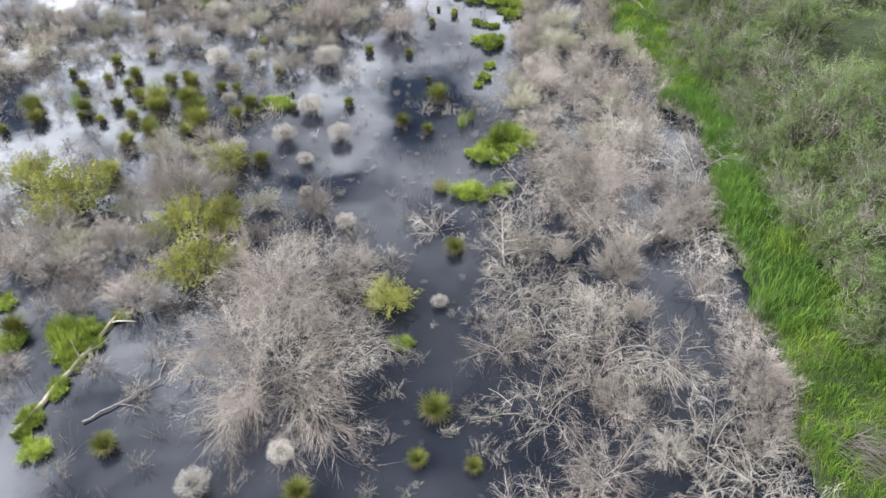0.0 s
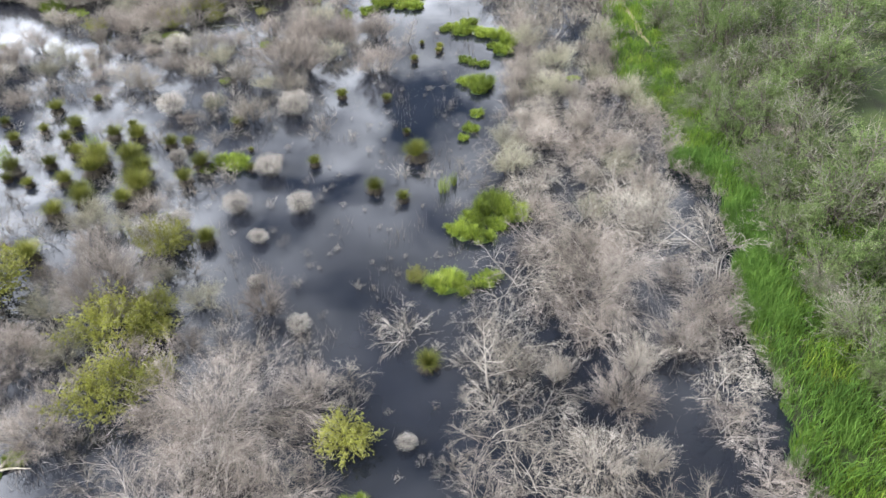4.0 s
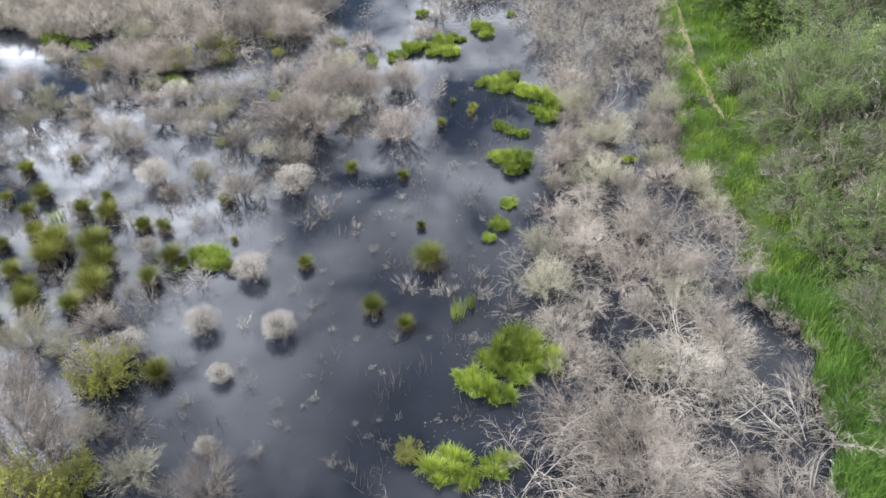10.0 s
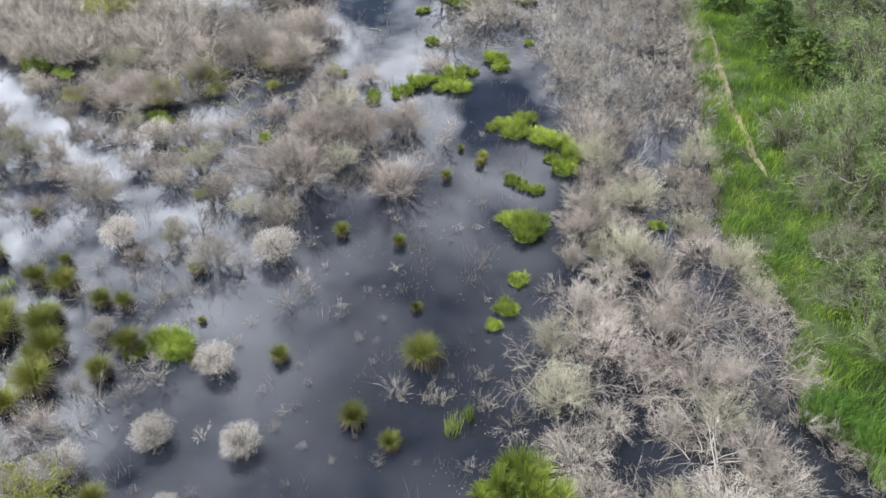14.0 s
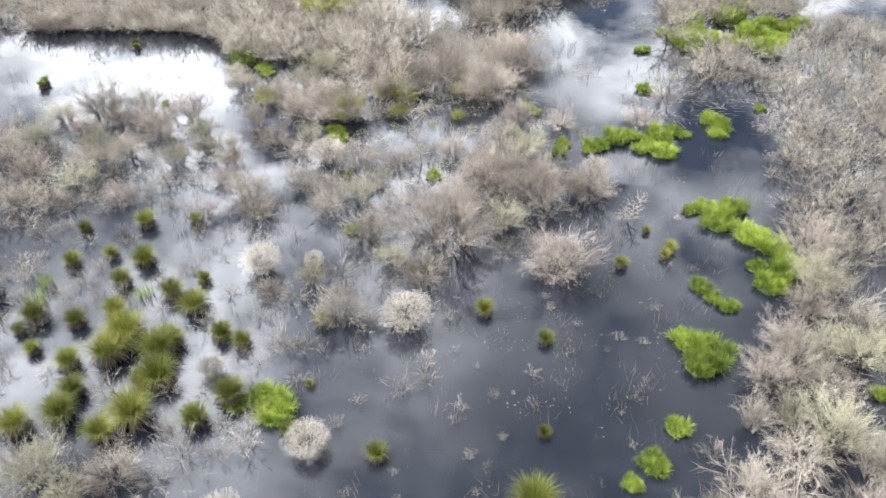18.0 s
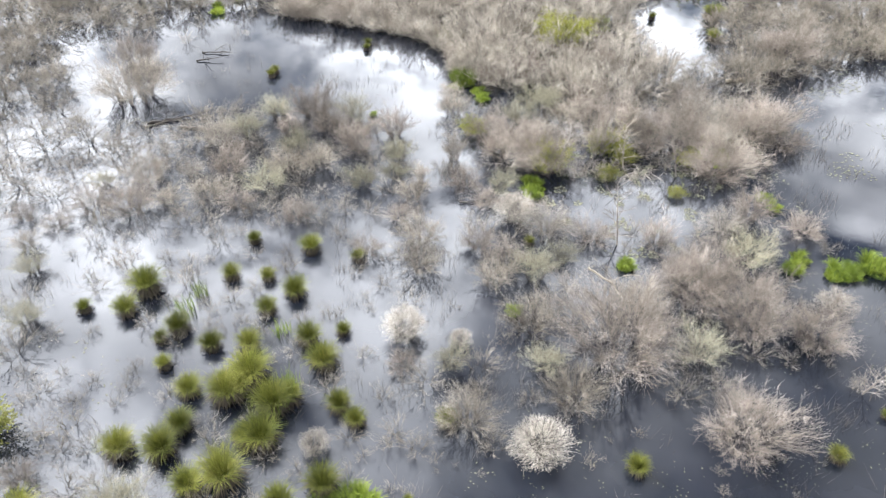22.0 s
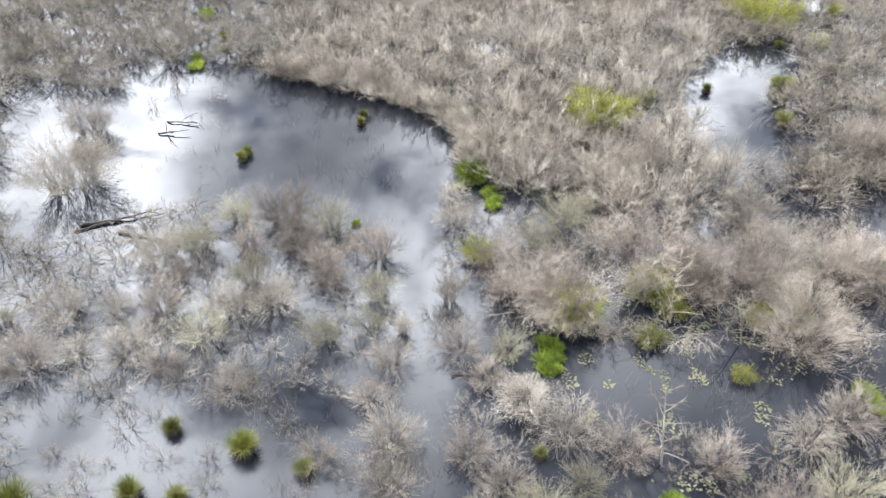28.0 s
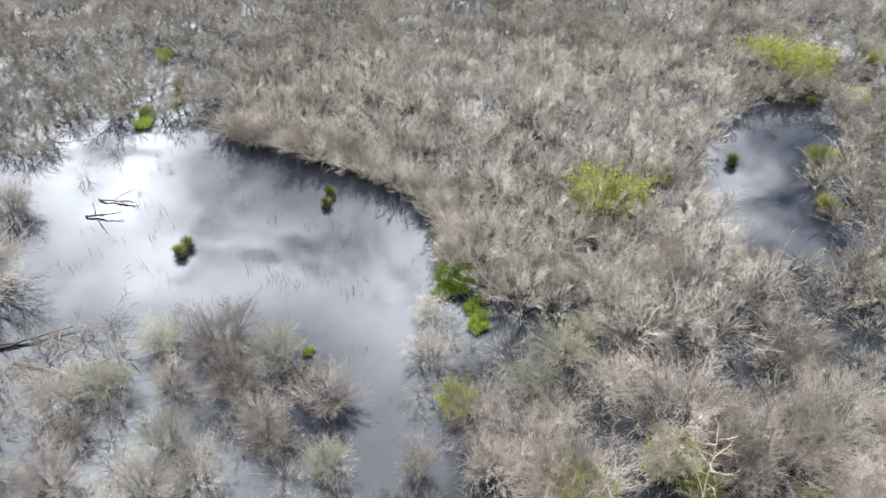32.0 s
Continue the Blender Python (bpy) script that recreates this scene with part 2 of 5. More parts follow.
def water_material():
    m = bpy.data.materials.new("still_water")
    m.use_nodes = True
    n, l = m.node_tree.nodes, m.node_tree.links
    b = n["Principled BSDF"]
    b.inputs["Roughness"].default_value = 0.02
    b.inputs["IOR"].default_value = 1.47
    g = n.new("ShaderNodeNewGeometry")
    stain = n.new("ShaderNodeTexNoise")
    stain.inputs["Scale"].default_value, stain.inputs["Detail"].default_value = 0.35, 5.0
    l.new(g.outputs["Position"], stain.inputs["Vector"])
    ramp = n.new("ShaderNodeValToRGB")
    ramp.color_ramp.elements[0].position, ramp.color_ramp.elements[1].position = 0.35, 0.7
    ramp.color_ramp.elements[0].color = (0.007, 0.009, 0.014, 1)
    ramp.color_ramp.elements[1].color = (0.016, 0.018, 0.025, 1)
    l.new(stain.outputs["Fac"], ramp.inputs[0])
    l.new(ramp.outputs[0], b.inputs["Base Color"])
    rip = n.new("ShaderNodeTexNoise")
    rip.inputs["Scale"].default_value, rip.inputs["Detail"].default_value = 1.8, 3.0
    l.new(g.outputs["Position"], rip.inputs["Vector"])
    bn = n.new("ShaderNodeBump")
    bn.inputs["Strength"].default_value, bn.inputs["Distance"].default_value = 0.05, 0.02
    l.new(rip.outputs["Fac"], bn.inputs["Height"])
    l.new(bn.outputs[0], b.inputs["Normal"])
    return m


WATER = water_material()


def soil_material():
    """Damp soil with a green sward, and a trodden earth trail along its own line."""
    m = bpy.data.materials.new("bank_soil")
    m.use_nodes = True
    n, l = m.node_tree.nodes, m.node_tree.links
    b = n["Principled BSDF"]
    b.inputs["Roughness"].default_value = 0.95
    g = n.new("ShaderNodeNewGeometry")
    a = n.new("ShaderNodeTexNoise")
    a.inputs["Scale"].default_value, a.inputs["Detail"].default_value = 0.7, 6.0
    l.new(g.outputs["Position"], a.inputs["Vector"])
    ramp = n.new("ShaderNodeValToRGB")
    el = ramp.color_ramp.elements
    el[0].position, el[0].color = 0.32, (0.022, 0.026, 0.010, 1)
    el[1].position, el[1].color = 0.5, (0.033, 0.05, 0.011, 1)
    e = el.new(0.68)
    e.color = (0.06, 0.082, 0.016, 1)
    l.new(a.outputs["Fac"], ramp.inputs[0])
    l.new(ramp.outputs[0], b.inputs["Base Color"])
    f = n.new("ShaderNodeTexNoise")
    f.inputs["Scale"].default_value, f.inputs["Detail"].default_value = 14.0, 5.0
    l.new(g.outputs["Position"], f.inputs["Vector"])
    bn = n.new("ShaderNodeBump")
    bn.inputs["Strength"].default_value, bn.inputs["Distance"].default_value = 0.7, 0.08
    l.new(f.outputs["Fac"], bn.inputs["Height"])
    l.new(bn.outputs[0], b.inputs["Normal"])
    return m


SOIL = soil_material()
EARTH = material("trodden_earth", [(0.15, 0.12, 0.07), (0.25, 0.205, 0.125)], vary="island", grain=9, bump=0.5)


# ---------- mesh building ----------
class Build:
    """Gathers tubes, blades and leaves into one mesh."""

    def __init__(self):
        self.v, self.f = [], []

    def tube(self, pts, r0, r1, sides=3):
        base, n = len(self.v), len(pts)
        for i, p in enumerate(pts):
            d = (pts[min(i + 1, n - 1)] - pts[max(i - 1, 0)])
            a = d.orthogonal()
            if a.length < 1e-9:
                a = Vector((1, 0, 0))
            a.normalize()
            c = d.cross(a)
            if c.length > 1e-9:
                c.normalize()
            r = r0 + (r1 - r0) * i / (n - 1)
            if i == n - 1 and r1 < 0.002:
                self.v.append(tuple(p))
                break
            for k in range(sides):
                w = 2 * math.pi * k / sides
                self.v.append(tuple(p + a * (r * math.cos(w)) + c * (r * math.sin(w))))
        last = len(self.v) - base - 1
        for i in range(n - 1):
            for k in range(sides):
                a0, a1 = base + i * sides + k, base + i * sides + (k + 1) % sides
                if i == n - 2 and r1 < 0.002:
                    self.f.append((a0, a1, base + last))
                else:
                    self.f.append((a0, a1, a1 + sides))
                    self.f.append((a0, a1 + sides, a0 + sides))

    def blade(self, root, tip, width, lift, side):
        """A leaf of grass that arches from root to tip."""
        mid = (root + tip) * 0.5 + Vector((0, 0, lift))
        i = len(self.v)
        s = side * (width / 2)
        self.v += [tuple(root - s), tuple(root + s), tuple(mid - s * 0.8), tuple(mid + s * 0.8), tuple(tip)]
        self.f += [(i, i + 1, i + 3), (i, i + 3, i + 2), (i + 2, i + 3, i + 4)]

    def ribbon(self, pts, width, side):
        """A fine twig that tapers to its tip: three points, three faces."""
        i = len(self.v)
        a = (pts[1] - pts[0]).cross(side)
        a = a.normalized() * width if a.length > 1e-6 else Vector((width, 0, 0))
        if len(pts) == 2:
            self.v += [tuple(pts[0] - a), tuple(pts[0] + a), tuple(pts[1])]
            self.f.append((i, i + 1, i + 2))
            return
        self.v += [tuple(pts[0] - a), tuple(pts[0] + a), tuple(pts[1] - a * 0.7), tuple(pts[1] + a * 0.7), tuple(pts[2])]
        self.f += [(i, i + 1, i + 3), (i, i + 3, i + 2), (i + 2, i + 3, i + 4)]

    def leaf(self, p, along, side):
        i = len(self.v)
        self.v += [tuple(p), tuple(p + along * 0.5 + side), tuple(p + along), tuple(p + along * 0.5 - side)]
        self.f += [(i, i + 1, i + 2), (i, i + 2, i + 3)]

    def arrays(self):
        return np.array(self.v, dtype=np.float32), np.array(self.f, dtype=np.int32)

    def mesh(self, name, mat):
        return mesh_of(name, *self.arrays(), mat)


def mesh_of(name, v, f, mat, smooth=False):
    me = bpy.data.meshes.new(name)
    v, f = np.asarray(v, dtype=np.float32), np.asarray(f, dtype=np.int32)
    me.vertices.add(len(v))
    me.vertices.foreach_set("co", v.ravel())
    me.loops.add(f.size)
    me.loops.foreach_set("vertex_index", f.ravel())
    me.polygons.add(len(f))
    me.polygons.foreach_set("loop_start", np.arange(0, f.size, f.shape[1], dtype=np.int32))
    me.materials.append(mat)
    me.update(calc_edges=True)
    if smooth:
        me.shade_smooth()
    return me


def part(name, mesh, parent, label=""):
    ob = new(name, mesh)
    ob.parent = parent
    return tagged(ob, label)


def ball(rng):
    """A random direction."""
    while True:
        v = Vector((rng.uniform(-1, 1), rng.uniform(-1, 1), rng.uniform(-1, 1)))
        if 0.05 < v.length < 1:
            return v.normalized()


def bend(p, d, length, n, pull, rng, wob=0.12):
    """A wandering line of n steps that sets out along d and is pulled up (or down) on its way."""
    pts, d = [p.copy()], d.normalized()
    for _ in range(n):
        d = (d + Vector((0, 0, pull)) + ball(rng) * wob).normalized()
        p = p + d * (length / n)
        pts.append(p.copy())
    return pts


def along(pts, t):
    k = t * (len(pts) - 1)
    i = min(int(k), len(pts) - 2)
    return pts[i].lerp(pts[i + 1], k - i), (pts[i + 1] - pts[i]).normalized()


def curve3(p0, p1, p2, n):
    return [p0 * (1 - k / n) ** 2 + p1 * (2 * (k / n) * (1 - k / n)) + p2 * (k / n) ** 2 for k in range(n + 1)]


def shrub(seed, trunks=6, wands=64, forks=4, twigs=58, wide=74, tl=0.27, thick=0.013, fine=0.0021, seg=4, rods=4, height=1.0, arch=0.0, gap=0.25, leaf=0, leaf_size=0.05, stray=0.75, foot=0.2, split=0.5, bends=2):
    """A many-stemmed bush about 2 m across: a Build for each basal stem, one for the crown of fine wands and twigs, one
    for the leaves.
    wide: how far the wands lean out at most, in degrees; arch: how far they bow over; gap: how uneven the outline is;
    split: up to where a wand takes the stems' darker bark, which puts the crown's inner shade into its colour."""
    rng = random.Random(seed)
    stems, crown, lf = [], Build(), Build()
    roots = []
    for s in range(trunks):
        az = 2 * math.pi * (s + rng.random() * 0.8) / trunks
        root = Vector((math.cos(az) * foot * rng.uniform(0.4, 1.2), math.sin(az) * foot * rng.uniform(0.4, 1.2), -0.15))
        out = rng.uniform(0.2, 0.55)
        trunk = bend(root, Vector((math.cos(az) * out, math.sin(az) * out, 1.0)), height * rng.uniform(0.45, 0.65), 4, 0.0, rng)
        st = Build()
        st.tube(trunk, thick * rng.uniform(0.9, 1.5), thick * 0.6, 5 if rods else 3)
        # extra rods at the base thicken the shade painted under the crown
        for _ in range(rods):
            az2 = az + rng.uniform(-0.9, 0.9)
            r2 = root + Vector((rng.uniform(-0.08, 0.08), rng.uniform(-0.08, 0.08), 0))
            st.tube(curve3(r2, r2 + Vector((math.cos(az2) * 0.1, math.sin(az2) * 0.1, 0.35 * height)), r2 + Vector((math.cos(az2) * 0.35, math.sin(az2) * 0.35, 0.55 * height)), 3), thick * 0.7, thick * 0.3, 3)
        stems.append(st)
        roots.append((az, trunk))
    for w in range(wands):
        polar = radians(wide) * math.sqrt((w + 0.5) / wands)
        az = 2.39996 * w + rng.gauss(0, 0.3)
        lump = 1 + gap * 1.6 * noise.noise(Vector((math.cos(az) * 1.3, math.sin(az) * 1.3, seed + polar)))
        r = rng.uniform(0.72, 1.12) * lump
        end = Vector((math.sin(polar) * math.cos(az) * r, math.sin(polar) * math.sin(az) * r, (0.28 + 0.72 * math.cos(polar)) * height * r))
        own = min(range(trunks), key=lambda k: abs(math.remainder(roots[k][0] - az, 2 * math.pi)))
        trunk = roots[own][1]
        p0 = along(trunk, rng.uniform(0.0, 0.75))[0]
        p1 = Vector((end.x * (0.4 + 0.3 * arch), end.y * (0.4 + 0.3 * arch), end.z * (0.7 + 0.75 * arch) + 0.1 * arch))
        p2 = Vector((end.x, end.y, end.z * (1 - 0.62 * arch * math.sin(polar))))
        wp = curve3(p0, p1, p2, 5 if arch else seg)
        wp = [p + ball(rng) * (0.045 if 0 < i < len(wp) - 1 else 0) for i, p in enumerate(wp)]
        # lower wand goes to the stems' bark: self-shade as colour
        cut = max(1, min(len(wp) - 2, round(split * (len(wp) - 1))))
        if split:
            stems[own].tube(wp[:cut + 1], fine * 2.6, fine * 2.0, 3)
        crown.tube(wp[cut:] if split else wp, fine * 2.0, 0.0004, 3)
        lines = [wp]
        for _ in range(forks):
            q, qd = along(wp, rng.uniform(0.3, 0.85))
            lines.append(bend(q, qd + ball(rng) * 0.6 + Vector((0, 0, 0.1 - 0.3 * arch)), tl * rng.uniform(1.1, 2.0), 2, 0.05 - 0.2 * arch, rng, 0.25))
            crown.ribbon(lines[-1], fine * 1.4, ball(rng))
        for _ in range(twigs):
            line = lines[rng.randrange(len(lines))]
            q, qd = along(line, 1 - rng.random() ** 1.2 * (0.6 if line is wp else 0.85))
            td = qd + ball(rng) * stray + Vector((0, 0, 0.12 - 0.45 * arch))
            q = q + ball(rng) * rng.uniform(0.0, 0.05)
            tp = bend(q, td, tl * rng.uniform(0.4, 1.25), bends, -0.3 * arch, rng, 0.22)
            crown.ribbon(tp, fine * rng.uniform(0.75, 1.3), ball(rng))
            for _ in range(leaf):
                u, ud = along(tp, rng.random())
                a = (ud * 0.5 + ball(rng)).normalized() * leaf_size * rng.uniform(0.6, 1.4)
                lf.leaf(u, a, a.cross(ball(rng)).normalized() * leaf_size * 0.32)
    return stems, crown, lf


def tangle(seed, limbs=11, subs=11, twigs=19, rise=0.9, droop=0.2, fine=0.0026, thick=0.013, gap=0.35):
    """A sprawling dead shrub about 2 m across: bowed limbs that fork into crooked branches and drooping twigs; a Build for each limb and one for the branchwork."""
    rng = random.Random(seed)
    out, crown = [], Build()
    for k in range(limbs):
        az = 2.39996 * k + rng.gauss(0, 0.3)
        root = Vector((rng.gauss(0, 0.16), rng.gauss(0, 0.16), -0.12))
        long = rng.uniform(0.9, 1.55) * (1 + gap * noise.noise(Vector((math.cos(az), math.sin(az), seed))))
        lean = rng.uniform(0.35, 1.15)
        pts = bend(root, Vector((math.cos(az) * lean, math.sin(az) * lean, rise)), long, 7, -droop * rng.uniform(0.3, 1.0), rng, 0.2)
        limb = Build()
        limb.tube(pts, thick * rng.uniform(0.7, 1.2), thick * 0.25, 4)
        out.append(limb)
        for _ in range(subs):
            p, d = along(pts, 0.22 + 0.78 * rng.random() ** 0.8)
            bp = bend(p, d * 0.75 + ball(rng) * 0.75 + Vector((0, 0, 0.1)), rng.uniform(0.3, 0.75), 4, -droop * 0.6, rng, 0.27)
            crown.tube(bp, fine * 1.7, fine * 0.4, 3)
            for _ in range(twigs):
                q, qd = along(bp, rng.uniform(0.15, 1))
                crown.ribbon(bend(q, qd + ball(rng) * 0.75 + Vector((0, 0, 0.05 - droop * 0.5)), rng.uniform(0.12, 0.36), 2, -droop, rng, 0.3), fine * rng.uniform(0.6, 1.1), ball(rng))
    return out, crown


def place(x, y, z=0.0, sx=1.0, sz=None, turn=0.0, tilt=0.0, tilt_az=0.0):
    sz = sx if sz is None else sz
    m = Matrix.Translation((x, y, z)) @ Matrix.Rotation(tilt_az, 4, "Z") @ Matrix.Rotation(tilt, 4, "X") @ Matrix.Rotation(turn - tilt_az, 4, "Z")
    return m @ Matrix.Diagonal((sx, sx, sz, 1))


def model(name, parts, label, category, group):
    """A thing at the origin: an empty with its parts; parts are (name, mesh)."""
    root = new(name)
    root.empty_display_size = 0.2
    for pn, me in parts:
        part(pn, me, root)
    return tagged(root, label, category, group)


class Kind:
    """The variants of one kind of thing, each a list of named meshes."""

    def __init__(self, name, variants, category, group, label, seed):
        self.name, self.variants, self.category, self.group, self.label = name, variants, category, group, label
        self.rng = random.Random(seed)


def put_kind(kind, m, i=None, label=""):
    i = kind.rng.randrange(len(kind.variants)) if i is None else i
    root = model(kind.name, kind.variants[i], label or kind.label, kind.category, kind.group)
    root.matrix_basis = m
    return root

# ---------- the ground, the water and the trail ----------
EDGE = ((-20, 8.6), (4, 8.8), (9.2, 9.0), (10.9, 8.9), (13.4, 9.7), (15.3, 9.4), (16.7, 10.1), (18.3, 10.0), (21, 10.0), (24, 11.1), (26.3, 11.4), (28.3, 11.7),
        (29.6, 10.3), (30.9, 10.4), (33, 11.3), (36.5, 10.0), (40.5, 10.2), (45, 10.8), (51, 11.6), (57, 12.2), (65, 13.0), (120, 16.0))


def edge(y):
    """How far right the water's edge lies."""
    return float(np.interp(y, [e[0] for e in EDGE], [e[1] for e in EDGE]))


def land(x, y):
    """The height of the ground."""
    s = x - edge(y) + 0.45 * noise.noise(Vector((x * 0.9, y * 0.9, 0))) + 0.3 * noise.noise(Vector((x * 2.3, y * 2.3, 5)))
    k = min(max((s + 0.45) / 0.9, 0), 1)
    k = k * k * (3 - 2 * k)
    return -0.45 + k * (0.72 + 0.10 * noise.noise(Vector((x * 0.5, y * 0.5, 3))) + 0.05 * noise.noise(Vector((x * 2.1, y * 2.1, 7))) + 0.015 * max(0, min(s, 12)))


xs = np.concatenate([[-1500, -300, -90, -60, -40, -20, -5, 3, 6], np.arange(7.5, 16.5, 0.22), np.arange(16.5, 36, 1.0), [40, 60, 100, 300, 1500]])
ys = np.concatenate([[-1500, -300, -60, -20, 0], np.arange(4, 70, 0.3), [72, 76, 82, 90, 110, 160, 400, 1500]])
gv = [(x, y, land(x, y)) for y in ys for x in xs]
nx = len(xs)
gf = [(j * nx + i, j * nx + i + 1, (j + 1) * nx + i + 1, (j + 1) * nx + i) for j in range(len(ys) - 1) for i in range(nx - 1)]
tagged(new("ground", mesh_of("ground", gv, gf, SOIL, True)), "low grassy bank and muddy bed of the marsh", "ground", kind="structure")
wv = [(-1500, -1500, 0), (1500, -1500, 0), (1500, 1500, 0), (-1500, 1500, 0)]
tagged(new("water", mesh_of("water", wv, [(0, 1, 2, 3)], WATER)), "dark still marsh water mirroring the cloudy sky", "water", kind="structure")

# the trodden trail: a worn strip laid just over the sward
TRAIL = ((40.6, 12.55), (42.9, 12.5), (45.5, 12.55), (48.3, 12.7), (52, 13.0), (54, 13.2), (60, 13.9), (68, 15))
tv, tf = [], []
rng = random.Random(5)
for i, y in enumerate(np.arange(41.2, 58, 0.25)):
    xm = float(np.interp(y, [t[0] for t in TRAIL], [t[1] for t in TRAIL])) + 0.12 * noise.noise(Vector((0, y * 0.8, 1)))
    fade = min(1, (y - 41.0) / 2, (58.5 - y) / 5)
    w = (0.13 + 0.12 * noise.noise(Vector((4, y * 1.3, 1))) + 0.05 * rng.random()) * max(0.12, fade)
    for k in (-1, -0.4, 0.4, 1):
        xx = xm + k * w
        tv.append((xx, y, land(xx, y) + 0.02 - 0.012 * (abs(k) > 0.9)))
    if i:
        tf += [(4 * i - 4 + k, 4 * i - 3 + k, 4 * i + 1 + k, 4 * i + k) for k in range(3)]
tagged(new("trail", mesh_of("trail", tv, tf, EARTH, True)), "narrow trodden earth trail through the grass", "trail", kind="structure")

# ---------- kinds of plant ----------
rnd = random.Random(11)


def willow_parts(seed, mat=None, bark=None, **kw):
    stems, crown, lf = shrub(seed, **kw)
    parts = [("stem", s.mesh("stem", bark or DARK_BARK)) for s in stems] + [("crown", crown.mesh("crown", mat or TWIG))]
    if lf.f:
        parts.append(("foliage", lf.mesh("foliage", SPRING)))
    return parts


def tangle_parts(seed, mat, bark, **kw):
    limbs, crown = tangle(seed, **kw)
    return [("limb", b.mesh("limb", bark)) for b in limbs] + [("branchwork", crown.mesh("branchwork", mat))]


WILLOW = Kind("willow_shrub", [willow_parts(1), willow_parts(2, TWIG_ROSY, gap=0.45), willow_parts(3, TWIG_ROSY, wide=84, stray=0.9, height=0.9)] +
              [willow_parts(4, TWIG_OLIVE, wide=62, height=1.05), willow_parts(5, TWIG_OLIVE, gap=0.45)] +
              [willow_parts(6, TWIG_PALE, BARK, wide=80, fine=0.0027, wands=56, twigs=42, stray=0.9, arch=0.35), willow_parts(7, TWIG_PALE, BARK, wide=50, fine=0.0027, wands=56, twigs=40, height=1.25, gap=0.45, stray=0.65)],
              "shrub", "bare willow shrubs in the marsh", "leafless grey-brown willow shrub standing in dark water", 21)
LARGE = Kind("willow_shrub", [willow_parts(8, TWIG_ROSY, trunks=11, wands=120, twigs=70, fine=0.0014, tl=0.2, thick=0.009, gap=0.45, foot=0.3), willow_parts(9, TWIG_PALE, BARK, trunks=11, wands=110, twigs=56, fine=0.0016, tl=0.2, thick=0.01, gap=0.5, wide=80, foot=0.35, stray=0.85)],
             "shrub", "bare willow shrubs in the marsh", "large leafless willow shrub with a dense crown standing in dark water", 29)
ARCH = Kind("arching_shrub", [tangle_parts(11, TWIG_PALE, BARK), tangle_parts(12, TWIG_ROSY, BARK, droop=0.12, subs=13), tangle_parts(13, TWIG_PALE, BARK, limbs=9, droop=0.26, rise=1.1)] +
            [tangle_parts(16, TWIG_ROSY, GREY_TWIG, limbs=30, subs=20, twigs=26, thick=0.0065, fine=0.0014, droop=0.17)],
            "shrub", "bleached arching shrubs", "bleached dead shrub with drooping tangled branches over water", 22)
LEAFING = Kind("leafing_willow", [willow_parts(s, TWIG_OLIVE, wands=60, twigs=18, rods=0, gap=0.5, height=0.75, leaf=7, leaf_size=0.052, split=0.3) for s in (14, 15)],
               "shrub", "willows in young leaf", "willow shrub with fresh yellow-green leaves in the marsh", 23)


def plume_parts(seed):
    """A round dry head of fine plumes on wet stems, with the shade under it put into their dark colour."""
    rng = random.Random(seed)
    st, fl = Build(), Build()
    for _ in range(60):
        d = ball(rng)
        d.z = abs(d.z) * 0.9 + 0.25
        p0 = Vector((rng.uniform(-0.35, 0.35), rng.uniform(-0.35, 0.35), -0.1))
        st.tube([p0, p0 * 0.7 + Vector((d.x * 0.2, d.y * 0.2, 0.38)), Vector((d.x * 0.6, d.y * 0.6, 0.4 + d.z * 0.45))], 0.014, 0.006, 3)
    for _ in range(5200):
        d = ball(rng)
        d.z = d.z * 0.7 + 0.42
        d.normalize()
        r = rng.uniform(0.3, 0.76) * (1 + 0.35 * noise.noise(d * 1.9 + Vector((seed, 0, 0))))
        p = Vector((d.x * r * 0.92, d.y * r * 0.92, 0.44 + d.z * r * 0.7))
        fl.ribbon(bend(p, d + ball(rng) * 0.8 + Vector((0, 0, 0.2)), rng.uniform(0.07, 0.2), 2, 0.02, rng, 0.3), rng.uniform(0.002, 0.004), ball(rng))
    return [("stem_tuft", st.mesh("stem_tuft", DARK_BARK)), ("plume_head", fl.mesh("plume_head", FLUFF))]


PLUME = Kind("plume_bush", [plume_parts(s) for s in (31, 32, 33)], "bush", "pale round bushes in the water", "pale round dry bush on dark stems in open water", 24)


